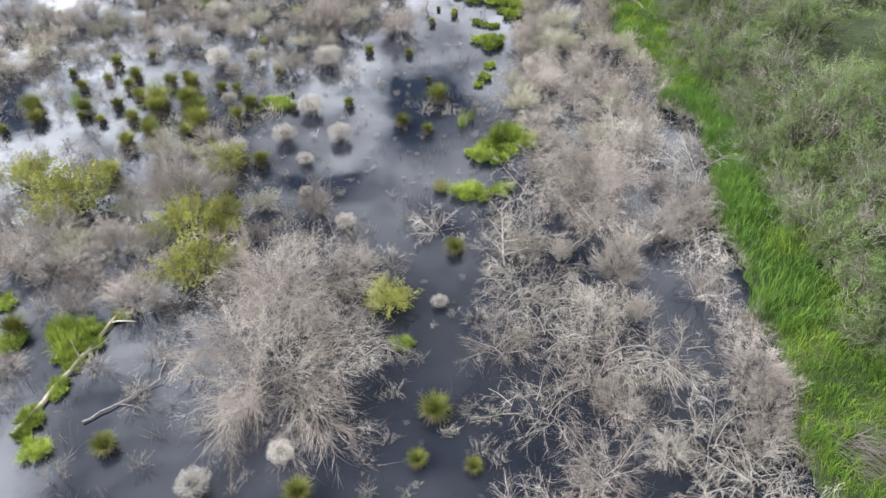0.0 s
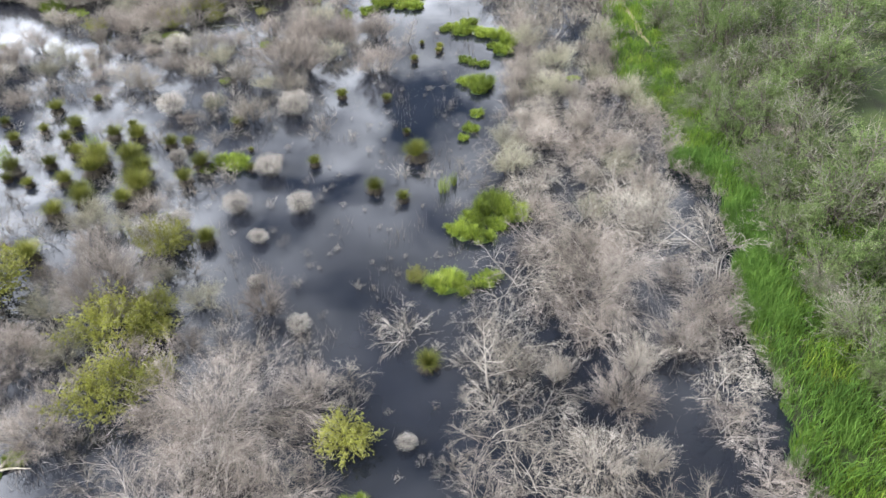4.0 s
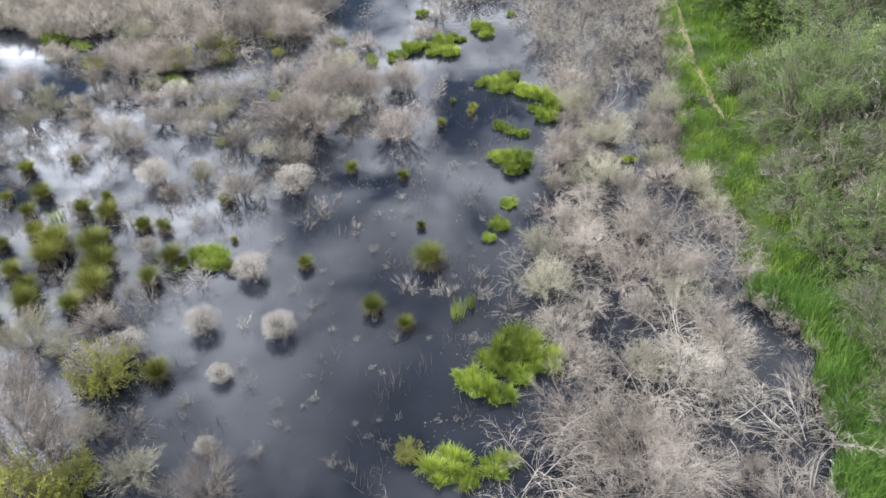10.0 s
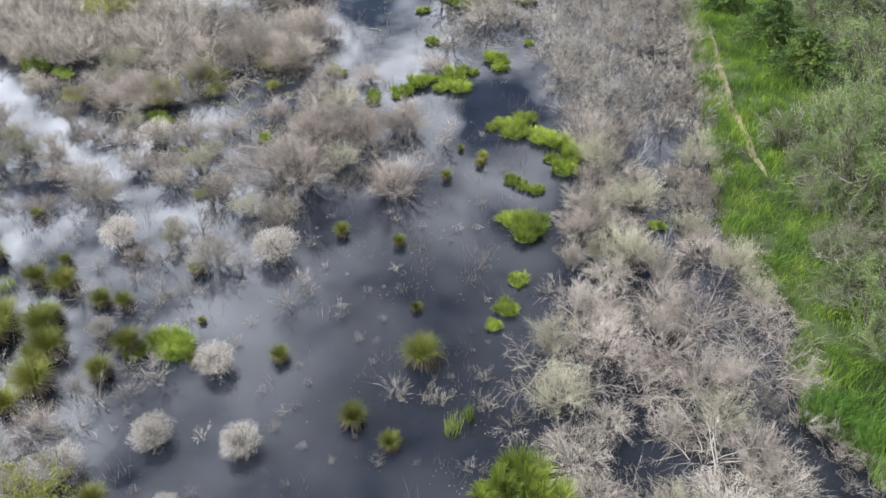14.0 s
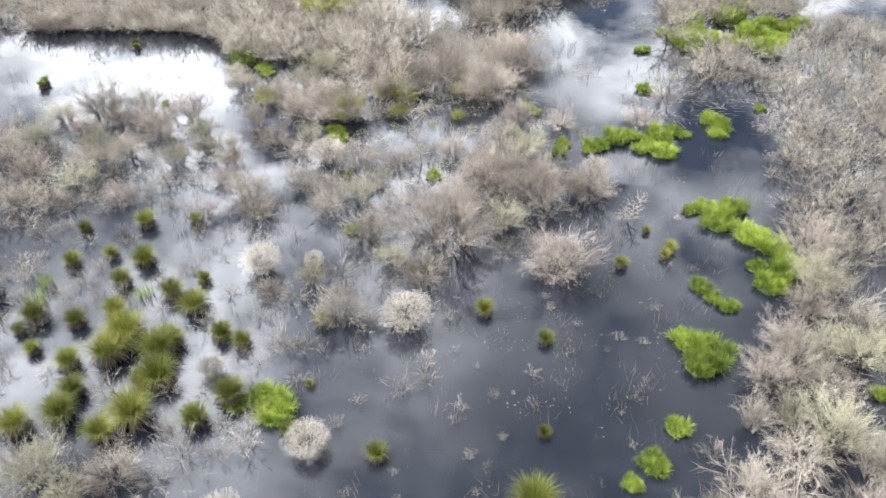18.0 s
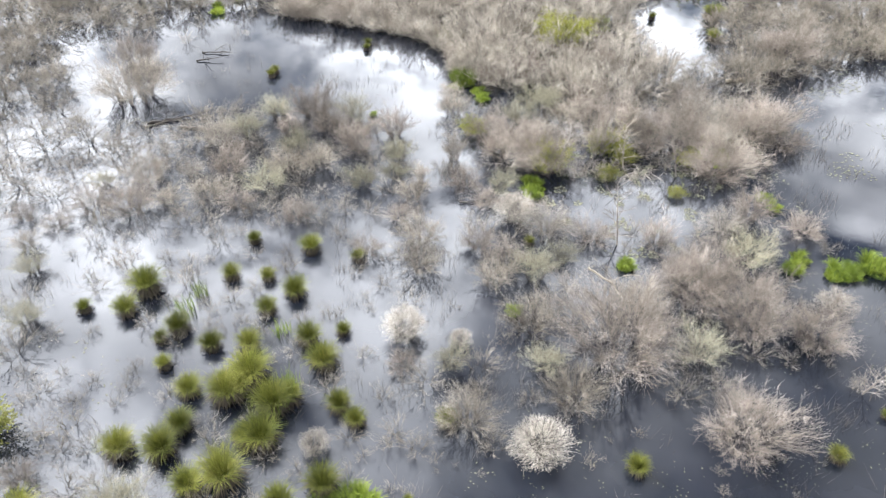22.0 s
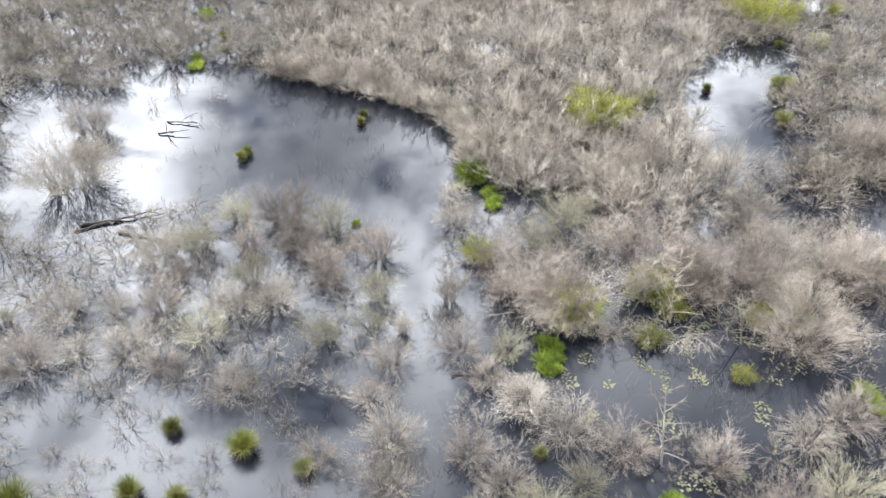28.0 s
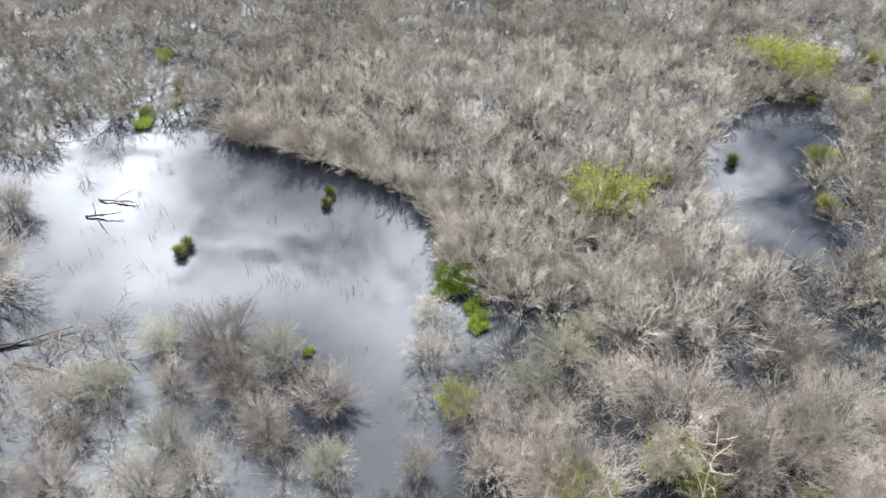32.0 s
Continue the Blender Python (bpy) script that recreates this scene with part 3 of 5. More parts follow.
def tussock_parts(seed, mat=None, spread=1.0):
    rng = random.Random(seed)
    bl, sk = Build(), Build()
    for _ in range(760):
        az, r = rng.uniform(0, 6.283), math.sqrt(rng.random())
        root = Vector((math.cos(az) * 0.27 * r, math.sin(az) * 0.27 * r, 0.34))
        az2 = az + rng.gauss(0, 0.7)
        out = r * rng.uniform(0.5, 1.15) * spread
        tip = root + Vector((math.cos(az2) * out * 0.75, math.sin(az2) * out * 0.75, rng.uniform(0.25, 0.92) * (1.1 - 0.5 * out)))
        bl.blade(root, tip, rng.uniform(0.009, 0.018), 0.16 * out, Vector((-math.sin(az2), math.cos(az2), 0)))
    # drooping dead blades; their near-black doubles as shade beneath the tuft
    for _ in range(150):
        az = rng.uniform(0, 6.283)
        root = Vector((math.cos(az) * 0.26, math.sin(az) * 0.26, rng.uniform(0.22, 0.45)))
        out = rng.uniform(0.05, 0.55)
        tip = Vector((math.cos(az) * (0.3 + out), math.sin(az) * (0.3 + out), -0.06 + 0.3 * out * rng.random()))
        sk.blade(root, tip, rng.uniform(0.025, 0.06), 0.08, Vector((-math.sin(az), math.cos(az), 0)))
    # the peaty foot, with its shade and dark reflection put into the colour
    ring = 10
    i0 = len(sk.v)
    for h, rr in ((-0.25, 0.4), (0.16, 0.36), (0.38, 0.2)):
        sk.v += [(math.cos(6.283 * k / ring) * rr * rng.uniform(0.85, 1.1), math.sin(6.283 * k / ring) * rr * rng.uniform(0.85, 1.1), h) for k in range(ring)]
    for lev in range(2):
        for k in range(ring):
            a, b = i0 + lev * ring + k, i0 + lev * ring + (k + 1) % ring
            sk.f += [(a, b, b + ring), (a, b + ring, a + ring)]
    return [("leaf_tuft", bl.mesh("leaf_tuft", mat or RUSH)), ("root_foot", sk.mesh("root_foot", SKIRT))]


TUSSOCK = Kind("rush_tussock", [tussock_parts(s) for s in (41, 42, 43, 44)], "tussock", "rush tussocks in the water", "olive-green rush tussock on a peaty foot in water, darkened to carry its shade", 25)


def mound_parts(seed):
    rng = random.Random(seed)
    bl, base = Build(), Build()
    n, rings = 14, 4
    top = [(0, 0, 0.18)]
    v = list(top)
    for j in range(1, rings + 1):
        for k in range(n):
            r = j / rings
            w = 1 + 0.22 * noise.noise(Vector((math.cos(6.283 * k / n) * 1.5, math.sin(6.283 * k / n) * 1.5, seed)))
            v.append((math.cos(6.283 * k / n) * r * 0.55 * w, math.sin(6.283 * k / n) * r * 0.55 * w, 0.18 * (1 - r ** 2.4) - 0.1 * (j == rings) + rng.uniform(-0.04, 0.04)))
    base.v = v
    base.f = [(0, 1 + k, 1 + (k + 1) % n) for k in range(n)]
    for j in range(rings - 1):
        for k in range(n):
            a, b = 1 + j * n + k, 1 + j * n + (k + 1) % n
            base.f += [(a, a + n, b + n), (a, b + n, b)]
    for k in range(8):
        ca, cr = 2.4 * k + rng.uniform(-0.3, 0.3), 0.16 + 0.4 * math.sqrt(k / 8) * rng.uniform(0.7, 1.2)
        cx, cy, tall = math.cos(ca) * cr, math.sin(ca) * cr, rng.uniform(0.45, 1.35)
        for _ in range(170):
            az, r = rng.uniform(0, 6.283), math.sqrt(rng.random())
            root = Vector((cx + math.cos(az) * r * 0.13, cy + math.sin(az) * r * 0.13, 0.1))
            o = r * rng.uniform(0.1, 0.42) * tall
            tip = root + Vector((math.cos(az) * o, math.sin(az) * o, rng.uniform(0.22, 0.6) * tall - 0.6 * o))
            bl.blade(root, tip, rng.uniform(0.011, 0.02), 0.35 * o, Vector((-math.sin(az), math.cos(az), 0)))
    return [("hummock", base.mesh("hummock", MOSS)), ("leaf_tuft", bl.mesh("leaf_tuft", LUSH))]


MOUND = Kind("grass_hummock", [mound_parts(s) for s in (51, 52, 53)], "hummock", "bright green hummocks", "bright green grassy hummock at the edge of the water", 26)


def sprig_parts(seed):
    stems, crown, _ = shrub(seed, trunks=4, wands=20, forks=2, twigs=14, wide=66, tl=0.28, thick=0.010, fine=0.0034, height=1.0, gap=0.6, rods=0, split=0)
    return [("stem", s.mesh("stem", DARK_BARK)) for s in stems] + [("crown", crown.mesh("crown", TWIG))]


SPRIG = Kind("dead_sprig", [sprig_parts(s) for s in (61, 62, 63, 64)], "dead shrub", "sparse dead shrubs in open water", "sparse dead twiggy shrub poking out of the water", 27)


def willow(x, y, d, i=None, h=None, label=""):
    if d > 2.5:
        return put_kind(LARGE, place(x, y, 0, d / 2, h or d / 2 * rnd.uniform(0.7, 0.9), rnd.uniform(0, 6.28)), i if i in (0, 1) else (0 if rnd.random() < 0.7 else 1), label)
    i = rnd.choice((0, 1, 2, 0, 1, 2, 3, 4, 6)) if i is None else i
    return put_kind(WILLOW, place(x, y, 0, d / 2, h or d / 2 * rnd.uniform(0.85, 1.15), rnd.uniform(0, 6.28)), i, label or ("leafless willow shrub with an olive tinge standing in dark water" if i in (3, 4) else "pale bleached willow shrub standing in dark water" if i >= 5 else ""))


def arching(x, y, d):
    put_kind(ARCH, place(x, y, 0, d / 2.1, d / 2.4, rnd.uniform(0, 6.28)), 3 if d > 3.4 else rnd.randrange(3), "wide grey-brown dead shrub with drooping tangled branches over water" if d > 3.4 else "")


def leafing_willow(x, y, d):
    put_kind(LEAFING, place(x, y, 0, d / 2, d / 2, rnd.uniform(0, 6.28)))


def pale_bush(x, y, d):
    put_kind(PLUME, place(x, y, 0, d / 1.4, d / 1.45, rnd.uniform(0, 6.28)))


def tussock(x, y, d):
    put_kind(TUSSOCK, place(x, y, 0, d / 1.3, d / 1.35, rnd.uniform(0, 6.28), rnd.uniform(0, 0.12), rnd.uniform(0, 6.28)))


def mound(x, y, d):
    # a wide hummock is a cluster of them
    d *= 0.88 if d > 1.2 else 1.0
    n = max(1, round((d / 0.85) ** 1.6))
    if n == 1:
        put_kind(MOUND, place(x, y, 0, d / 1.3, max(0.35, d / 1.9), rnd.uniform(0, 6.28)))
    for k in range(n if n > 1 else 0):
        a, r = 2.4 * k, d * 0.42 * math.sqrt((k + 0.3) / n)
        s = d * 0.92 / math.sqrt(n) * rnd.uniform(0.6, 1.3)
        put_kind(MOUND, place(x + math.cos(a) * r * 1.2, y + math.sin(a) * r, 0, s, s * rnd.uniform(0.55, 1.1), rnd.uniform(0, 6.28)))


def sprig(x, y, d):
    put_kind(SPRIG, place(x, y, 0, d / 2, d / 2 * rnd.uniform(0.8, 1.1), rnd.uniform(0, 6.28)))


# ---------- what stands in the water, kind by kind ----------
for x, y, d in (
    (-19.41, 35.26, 0.58), (-17.46, 36.43, 0.85), (-15.80, 37.30, 0.56), (-18.23, 33.54, 0.70), (-20.21, 29.10, 0.58), (-19.09, 30.11, 0.87),
    (-15.85, 34.63, 0.90), (-15.81, 33.46, 0.73), (-17.24, 34.42, 0.58), (-17.05, 30.93, 0.88), (-15.64, 31.27, 0.75), (-14.85, 32.16, 0.79),
    (-15.93, 29.84, 0.56), (-17.04, 30.28, 0.52), (-13.20, 34.63, 0.52), (-13.73, 33.61, 0.86), (-12.54, 33.39, 1.00), (-13.54, 30.53, 1.14),
    (-13.67, 31.52, 1.22), (-14.47, 29.87, 0.80), (-12.20, 31.34, 1.17), (-11.47, 30.45, 1.11), (-13.43, 29.08, 0.83), (-13.92, 27.50, 0.95),
    (-13.09, 28.34, 1.02), (-10.88, 32.67, 0.75), (-10.11, 32.68, 0.64), (-8.31, 34.50, 0.61), (-13.46, 31.02, 0.96), (-12.11, 31.83, 0.79),
):
    tussock(x, y, d)
for x, y, d in (
    (-11.78, 30.13, 0.74), (-11.13, 29.08, 1.25), (-11.56, 28.29, 0.85), (-9.44, 29.66, 0.84), (-9.07, 30.76, 0.94), (-6.87, 30.42, 0.47),
    (-7.25, 32.06, 0.28), (-13.71, 24.92, 1.02), (-3.68, 36.97, 0.63), (-1.49, 36.47, 0.53), (1.20, 42.57, 0.52), (-0.18, 41.00, 0.52),
    (-1.65, 28.58, 0.76), (-0.51, 27.85, 0.59), (-4.28, 30.68, 0.61), (-0.47, 33.10, 0.39), (0.23, 43.31, 0.34), (1.13, 42.07, 0.44),
    (-7.58, 25.52, 0.83), (0.03, 30.89, 1.14), (-0.37, 12.09, 0.85), (-0.83, 10.58, 0.52), (0.42, 19.23, 0.70), (-3.77, 9.72, 0.70),
    (0.59, 10.36, 0.46), (-9.12, 11.34, 0.68), (-19.61, 31.11, 1.24), (-13.59, 15.84, 0.90), (-31.98, 44.44, 0.56), (-31.36, 50.54, 0.55),
):
    tussock(x, y, d)
for x, y, d in (
    (-17.39, 65.59, 0.68), (-19.32, 68.67, 0.86), (-31.65, 44.01, 0.60), (-30.80, 49.98, 0.52), (-18.83, 68.35, 1.22), (-16.99, 65.07, 0.92),
    (-45.10, 50.06, 0.91), (-22.08, 81.05, 1.29), (-21.55, 65.63, 0.64), (-22.07, 74.04, 0.59), (-12.01, 42.41, 0.42),
):
    tussock(x, y, d)
for x, y, d in (
    (-6.07, 30.17, 1.21), (-6.89, 27.53, 1.11), (-4.42, 27.44, 1.10), (-5.70, 25.56, 0.72), (-5.37, 23.14, 0.55), (-3.59, 20.95, 0.74),
    (-8.83, 26.46, 1.11), (-9.46, 25.60, 1.47), (-4.41, 10.92, 0.71), (-6.44, 10.01, 0.88), (-0.17, 16.49, 0.55), (-11.70, 35.96, 1.39),
    (-5.81, 35.50, 1.59), (-10.18, 31.33, 0.88), (-13.40, 43.18, 1.62), (-10.19, 36.93, 0.74),
):
    pale_bush(x, y, d)
for x, y, d in (
    (2.95, 37.82, 1.97), (2.51, 45.48, 2.51), (4.58, 42.35, 2.19), (-1.25, 49.96, 2.92), (-3.08, 48.68, 1.08), (2.51, 40.90, 0.80),
    (2.76, 34.70, 0.77), (2.44, 33.28, 0.87), (3.27, 26.68, 1.66), (2.15, 25.26, 1.17), (1.44, 25.81, 0.68), (1.42, 22.52, 1.27),
    (2.33, 22.94, 0.94), (-23.82, 50.69, 1.69), (4.26, 44.11, 1.71), (3.28, 40.23, 1.31), (-1.34, 14.74, 0.72), (-11.62, 15.38, 1.94),
    (-11.00, 11.32, 0.90), (-11.53, 12.36, 0.72), (-11.31, 13.35, 0.69), (-13.54, 15.35, 1.23), (-14.55, 17.19, 0.75), (-11.63, 11.89, 0.55),
    (-11.20, 14.32, 0.61), (-11.04, 15.72, 0.71), (-0.60, 63.28, 3.61), (2.10, 64.32, 3.92), (3.78, 66.87, 2.70), (-3.42, 60.38, 0.89),
):
    mound(x, y, d)
for x, y, d in (
    (-2.25, 55.35, 0.97), (-7.75, 30.85, 1.15), (-8.75, 30.6, 0.75), (0.10, 51.23, 1.28), (1.73, 52.00, 1.23), (3.28, 55.20, 0.68), (-4.42, 47.75, 0.84), (7.85, 38.14, 0.64),
    (2.06, 32.49, 0.57), (-13.97, 45.03, 1.04), (-23.40, 50.02, 0.80), (-43.49, 47.51, 1.18), (-3.23, 48.33, 0.66), (-8.69, 43.80, 0.79),
    (-44.03, 49.36, 0.65), (-9.95, 39.19, 0.63), (-22.26, 50.38, 0.79), (-21.50, 49.90, 0.91), (-22.85, 62.13, 1.43), (-42.80, 47.11, 1.07),
    (-20.64, 76.35, 1.42), (-24.14, 44.92, 0.40), (-50.16, 51.28, 1.34),
):
    mound(x, y, d)
for x, y, d in (
    (-2.4, 63.2, 1.6), (-0.6, 61.2, 1.5), (0.4, 67.2, 2.4), (3.0, 62.6, 2.2), (1.2, 70.6, 2.2), (-1.6, 66.0, 1.5), (2.75, 26.0, 1.2), (2.2, 26.6, 0.9), (-4.5, 48.4, 0.8), (-2.9, 49.1, 0.9), (1.5, 52.8, 1.1), (-10.0, 52.5, 1.2), (-6.9, 50.9, 1.2),
    (-14.40, 50.74, 0.89), (-13.70, 50.63, 0.70), (-11.36, 54.04, 0.64), (-14.38, 45.41, 1.25), (-19.66, 47.31, 0.76),
):
    mound(x, y, d)
for x, y, d in (
    (0.02, 23.16, 0.80), (-8.48, 18.31, 2.53), (-14.39, 22.70, 3.34), (-7.40, 19.18, 1.20), (-9.06, 25.28, 2.15), (-1.79, 16.57, 1.65),
    (-17.03, 24.89, 2.13), (-9.45, 21.09, 2.46), (-8.36, 21.96, 1.50), (-8.13, 20.80, 1.56), (-23.04, 58.49, 3.49),
    (-24.09, 76.48, 3.75), (-13.95, 50.06, 1.84), (-19.36, 47.09, 1.50), (-26.54, 77.25, 2.62), (-14.95, 47.19, 2.15), (-12.6, 48.2, 1.1), (-12.9, 49.9, 1.2), (-10.8, 51.6, 1.3), (-9.8, 49.0, 0.8),
):
    leafing_willow(x, y, d)
for x, y, d in (
    (-4.94, 13.6, 4.75), (-2.56, 14.49, 2.22), (2.64, 11.96, 2.94), (3.99, 9.90, 2.69), (7.42, 9.61, 2.79), (6.46, 13.75, 2.49),
    (1.53, 14.42, 2.38), (8.64, 14.80, 1.73), (5.90, 22.31, 3.81), (8.30, 24.42, 2.39), (4.35, 24.34, 2.40), (2.08, 21.06, 1.54),
    (10.06, 22.76, 2.22), (-16.40, 46.25, 2.24), (-5.05, 17.25, 3.95), (-0.19, 20.48, 1.78), (-12.3, 48.9, 2.2), (-13.4, 47.6, 1.7), (-11.3, 50.5, 1.5),
):
    arching(x, y, d)
for x, y, d in (
    (-6.45, 40.05, 4.81), (-2.19, 39.79, 3.14), (-7.82, 34.84, 2.06), (-6.21, 37.39, 1.96), (-9.12, 38.99, 2.18), (-11.36, 39.76, 1.69),
    (-9.36, 51.35, 3.65), (-14.86, 51.30, 4.23), (-15.10, 46.85, 2.87), (-18.55, 47.13, 2.49), (-9.72, 56.56, 3.46), (-34.38, 37.63, 4.96),
    (-18.93, 41.86, 1.51), (-6.22, 44.00, 3.17), (-4.15, 43.85, 3.04), (-2.43, 44.74, 2.60), (-15.81, 37.81, 1.31), (-10.75, 34.95, 1.11),
    (-9.74, 36.04, 1.30), (-9.98, 22.44, 4.20), (-4.81, 21.76, 1.95), (-14.49, 20.54, 3.13), (-11.70, 19.72, 2.85), (-14.81, 18.94, 2.39),
    (-10.01, 16.97, 2.80), (-2.83, 18.32, 1.75), (-16.98, 46.21, 2.20), (-14.08, 49.60, 2.44), (-6.21, 45.35, 2.83), (-10.56, 41.00, 1.84),
):
    willow(x, y, d)
for x, y, d in (
    (-7.14, 44.73, 1.51), (-19.62, 37.20, 1.73), (-26.19, 43.02, 2.98), (-38.97, 39.83, 3.22), (-27.28, 38.24, 2.55), (-22.47, 42.41, 2.06),
    (-18.15, 42.56, 1.26), (-12.57, 64.63, 4.50), (-8.46, 55.68, 2.23), (-20.02, 42.96, 1.68), (-18.34, 44.75, 1.83), (-17.56, 53.41, 2.40),
    (-24.24, 42.48, 2.57), (-21.78, 44.32, 2.17), (-23.63, 40.07, 1.90), (-21.75, 42.22, 1.58), (-25.50, 38.21, 1.44), (-21.93, 40.11, 1.96),
    (-12.66, 51.01, 2.41), (-11.61, 53.58, 2.81), (-13.80, 56.20, 2.67), (-19.22, 54.66, 3.56), (-21.56, 53.14, 3.25), (-35.18, 51.70, 3.42),
    (-37.72, 50.44, 2.98), (-33.36, 52.99, 2.60), (-30.45, 53.36, 1.98), (-27.81, 53.70, 1.89), (-25.46, 52.25, 1.75), (-18.90, 56.89, 2.47),
):
    willow(x, y, d)
for x, y, d in (
    (-15.26, 47.15, 3.87), (-12.33, 52.21, 4.55), (-9.78, 52.78, 3.13), (-16.98, 47.25, 3.01), (-11.78, 54.68, 3.65), (-10.03, 55.19, 3.34),
):
    willow(x, y, d)
for x, y, d in (
    (-2.81, 27.60, 0.40), (-2.97, 26.44, 0.39), (-2.83, 32.60, 0.65), (-4.68, 32.96, 1.31), (-1.48, 30.71, 0.41), (-3.99, 22.98, 0.77),
    (-2.95, 21.42, 0.43), (-5.89, 21.85, 0.89), (-6.18, 21.01, 0.79), (-4.80, 25.23, 0.68), (-6.77, 26.01, 0.44), (-3.66, 23.97, 0.48),
    (-7.45, 32.20, 0.47), (-8.94, 32.73, 1.09), (-5.62, 27.69, 0.74), (-2.85, 24.83, 0.30), (-0.87, 24.23, 0.32), (0.74, 24.27, 0.40),
    (-0.57, 29.47, 1.36), (1.96, 29.21, 1.15), (1.59, 27.28, 0.72), (-1.31, 21.13, 0.85), (-3.74, 28.13, 0.56), (-1.34, 26.11, 0.31),
    (-9.93, 29.04, 1.17), (-11.21, 27.06, 1.28), (-12.25, 26.53, 1.44), (-0.75, 27.24, 0.36), (-1.48, 12.82, 0.96), (-2.21, 11.60, 0.76),
):
    sprig(x, y, d)
for x, y, d in (
    (-1.58, 11.30, 0.68), (-2.30, 10.72, 0.73), (-2.08, 9.69, 0.84), (-0.08, 11.42, 0.76), (0.57, 12.24, 0.63), (-0.26, 20.78, 1.26),
    (-1.10, 9.65, 0.56), (0.80, 10.86, 0.89), (-8.79, 13.14, 1.30), (-10.51, 14.28, 1.19), (-8.41, 14.64, 1.03), (-10.10, 10.44, 1.45),
    (-6.20, 12.43, 1.26), (-6.69, 11.88, 0.92), (-5.45, 23.35, 0.57), (-8.01, 10.69, 1.03), (-1.19, 14.09, 0.67), (-0.77, 14.07, 0.67),
    (1.21, 10.50, 0.87), (-12.59, 13.30, 0.98), (-4.16, 33.54, 1.17), (-1.52, 31.55, 0.36), (-1.41, 35.02, 0.61), (-0.99, 25.90, 0.32),
    (1.85, 30.32, 0.85), (0.63, 29.38, 0.99), (2.00, 27.24, 0.45), (-4.46, 34.11, 1.08), (-5.63, 32.10, 0.60), (-4.67, 36.23, 0.83),
):
    sprig(x, y, d)
for x, y, d in (
    (-4.29, 37.92, 0.52), (-2.89, 33.03, 0.64), (-0.74, 43.77, 0.94), (-14.33, 34.75, 0.79), (-14.75, 38.59, 1.75), (-5.79, 31.14, 0.73),
    (-9.05, 28.66, 1.46), (-10.23, 27.61, 1.60), (-7.64, 29.52, 1.59), (-15.69, 26.87, 1.64), (-15.95, 26.17, 1.29), (-8.88, 33.20, 0.50),
    (-12.13, 27.18, 1.36), (0.57, 37.45, 0.61), (1.28, 37.55, 0.52), (1.36, 39.22, 0.47), (-17.10, 32.15, 0.95), (-16.61, 32.92, 0.64),
    (-15.28, 37.06, 0.69), (-16.21, 40.59, 1.15), (-11.36, 38.05, 0.32), (-19.05, 32.20, 1.34), (-21.40, 31.11, 1.73), (-19.21, 37.61, 1.54),
    (-20.30, 34.25, 1.64), (-24.54, 31.52, 1.71), (-24.47, 33.19, 1.57), (-22.64, 34.19, 1.54), (-21.24, 36.40, 1.37), (-18.73, 38.90, 1.17),
):
    sprig(x, y, d)
for x, y, d in (
    (-19.85, 39.95, 1.23), (-35.78, 37.15, 1.87), (-35.64, 38.44, 1.63), (-37.93, 46.30, 0.76), (-40.41, 48.24, 0.82), (-39.48, 43.09, 1.49),
    (-41.14, 44.95, 1.59), (-43.63, 42.92, 1.88), (-43.52, 44.72, 1.65), (-21.63, 69.52, 0.82), (-22.88, 68.10, 0.54),
):
    sprig(x, y, d)

# ---------- thickets: bare willows wherever the marsh is not open ----------
POND = ((-36.8, 41.1), (-41.5, 42.3), (-42.2, 45.3), (-42.1, 48.1), (-38.6, 49.4), (-34.0, 51.5), (-29.7, 52.8), (-27.6, 52.6), (-25.1, 51.6), (-24.5, 49.8), (-22.5, 48.1),
             (-20.0, 45.7), (-18.9, 43.3), (-20.2, 43.0), (-23.0, 45.6), (-24.5, 45.5), (-27.8, 42.5), (-28.2, 41.3), (-31.9, 42.4), (-35.5, 41.3))
GLARE = ((-46.3, 37.8), (-42.3, 42.3), (-44.5, 44.5), (-43.0, 47.0), (-33.2, 42.3), (-30.3, 40.9), (-31.1, 36.0), (-32.9, 34.5))
REACH = ((-9.1, 25.1), (-8.1, 27.1), (-8.9, 31.3), (-7.5, 33.1), (-4.0, 36.0), (-1.6, 45.5), (-0.2, 48.5), (2.0, 42.9), (2.5, 37.0), (2.6, 32.8), (1.4, 30.7), (2.3, 27.3),
              (1.6, 24.9), (1.3, 22.0), (0.9, 19.4), (1.5, 18.4), (0.6, 15.9), (0.8, 12.7), (0.2, 9.6), (-5.9, 9.8), (-5.7, 12.2), (-3.7, 12.5), (-1.5, 14.1), (-0.9, 16.0), (-1.3, 19.5),
              (-3.1, 22.0), (-6.6, 22.2), (-7.4, 24))
BAY = ((-11.1, 61.3), (-9.8, 66.5), (-6.5, 72.2), (-4.7, 70.1), (-1.9, 59.5), (-2.5, 52.7), (-2.7, 49.9), (-5.9, 51.4), (-8.6, 54.7))
LANE = ((-5.7, 30.8), (-7.9, 33.3), (-6.0, 34.7), (-5.6, 39.1), (-3.9, 39.1), (-2.7, 37.4), (-1.3, 38.5), (-1.5, 40.3), (-1.8, 46.4), (-2.1, 50.5), (0.1, 51), (1.1, 45.5), (2.8, 44.1), (1.9, 40.6), (2.2, 36.8))
TUSSOCKS = ((-25.1, 30.0), (-23.5, 32.6), (-20.6, 35.3), (-19.0, 38.9), (-17.9, 39.8), (-14.0, 37.8), (-11.5, 34.7), (-9.4, 33.8), (-7.6, 32.0), (-7.8, 30.9), (-8.3, 28.6), (-11.5, 28.3), (-15.6, 25.8))
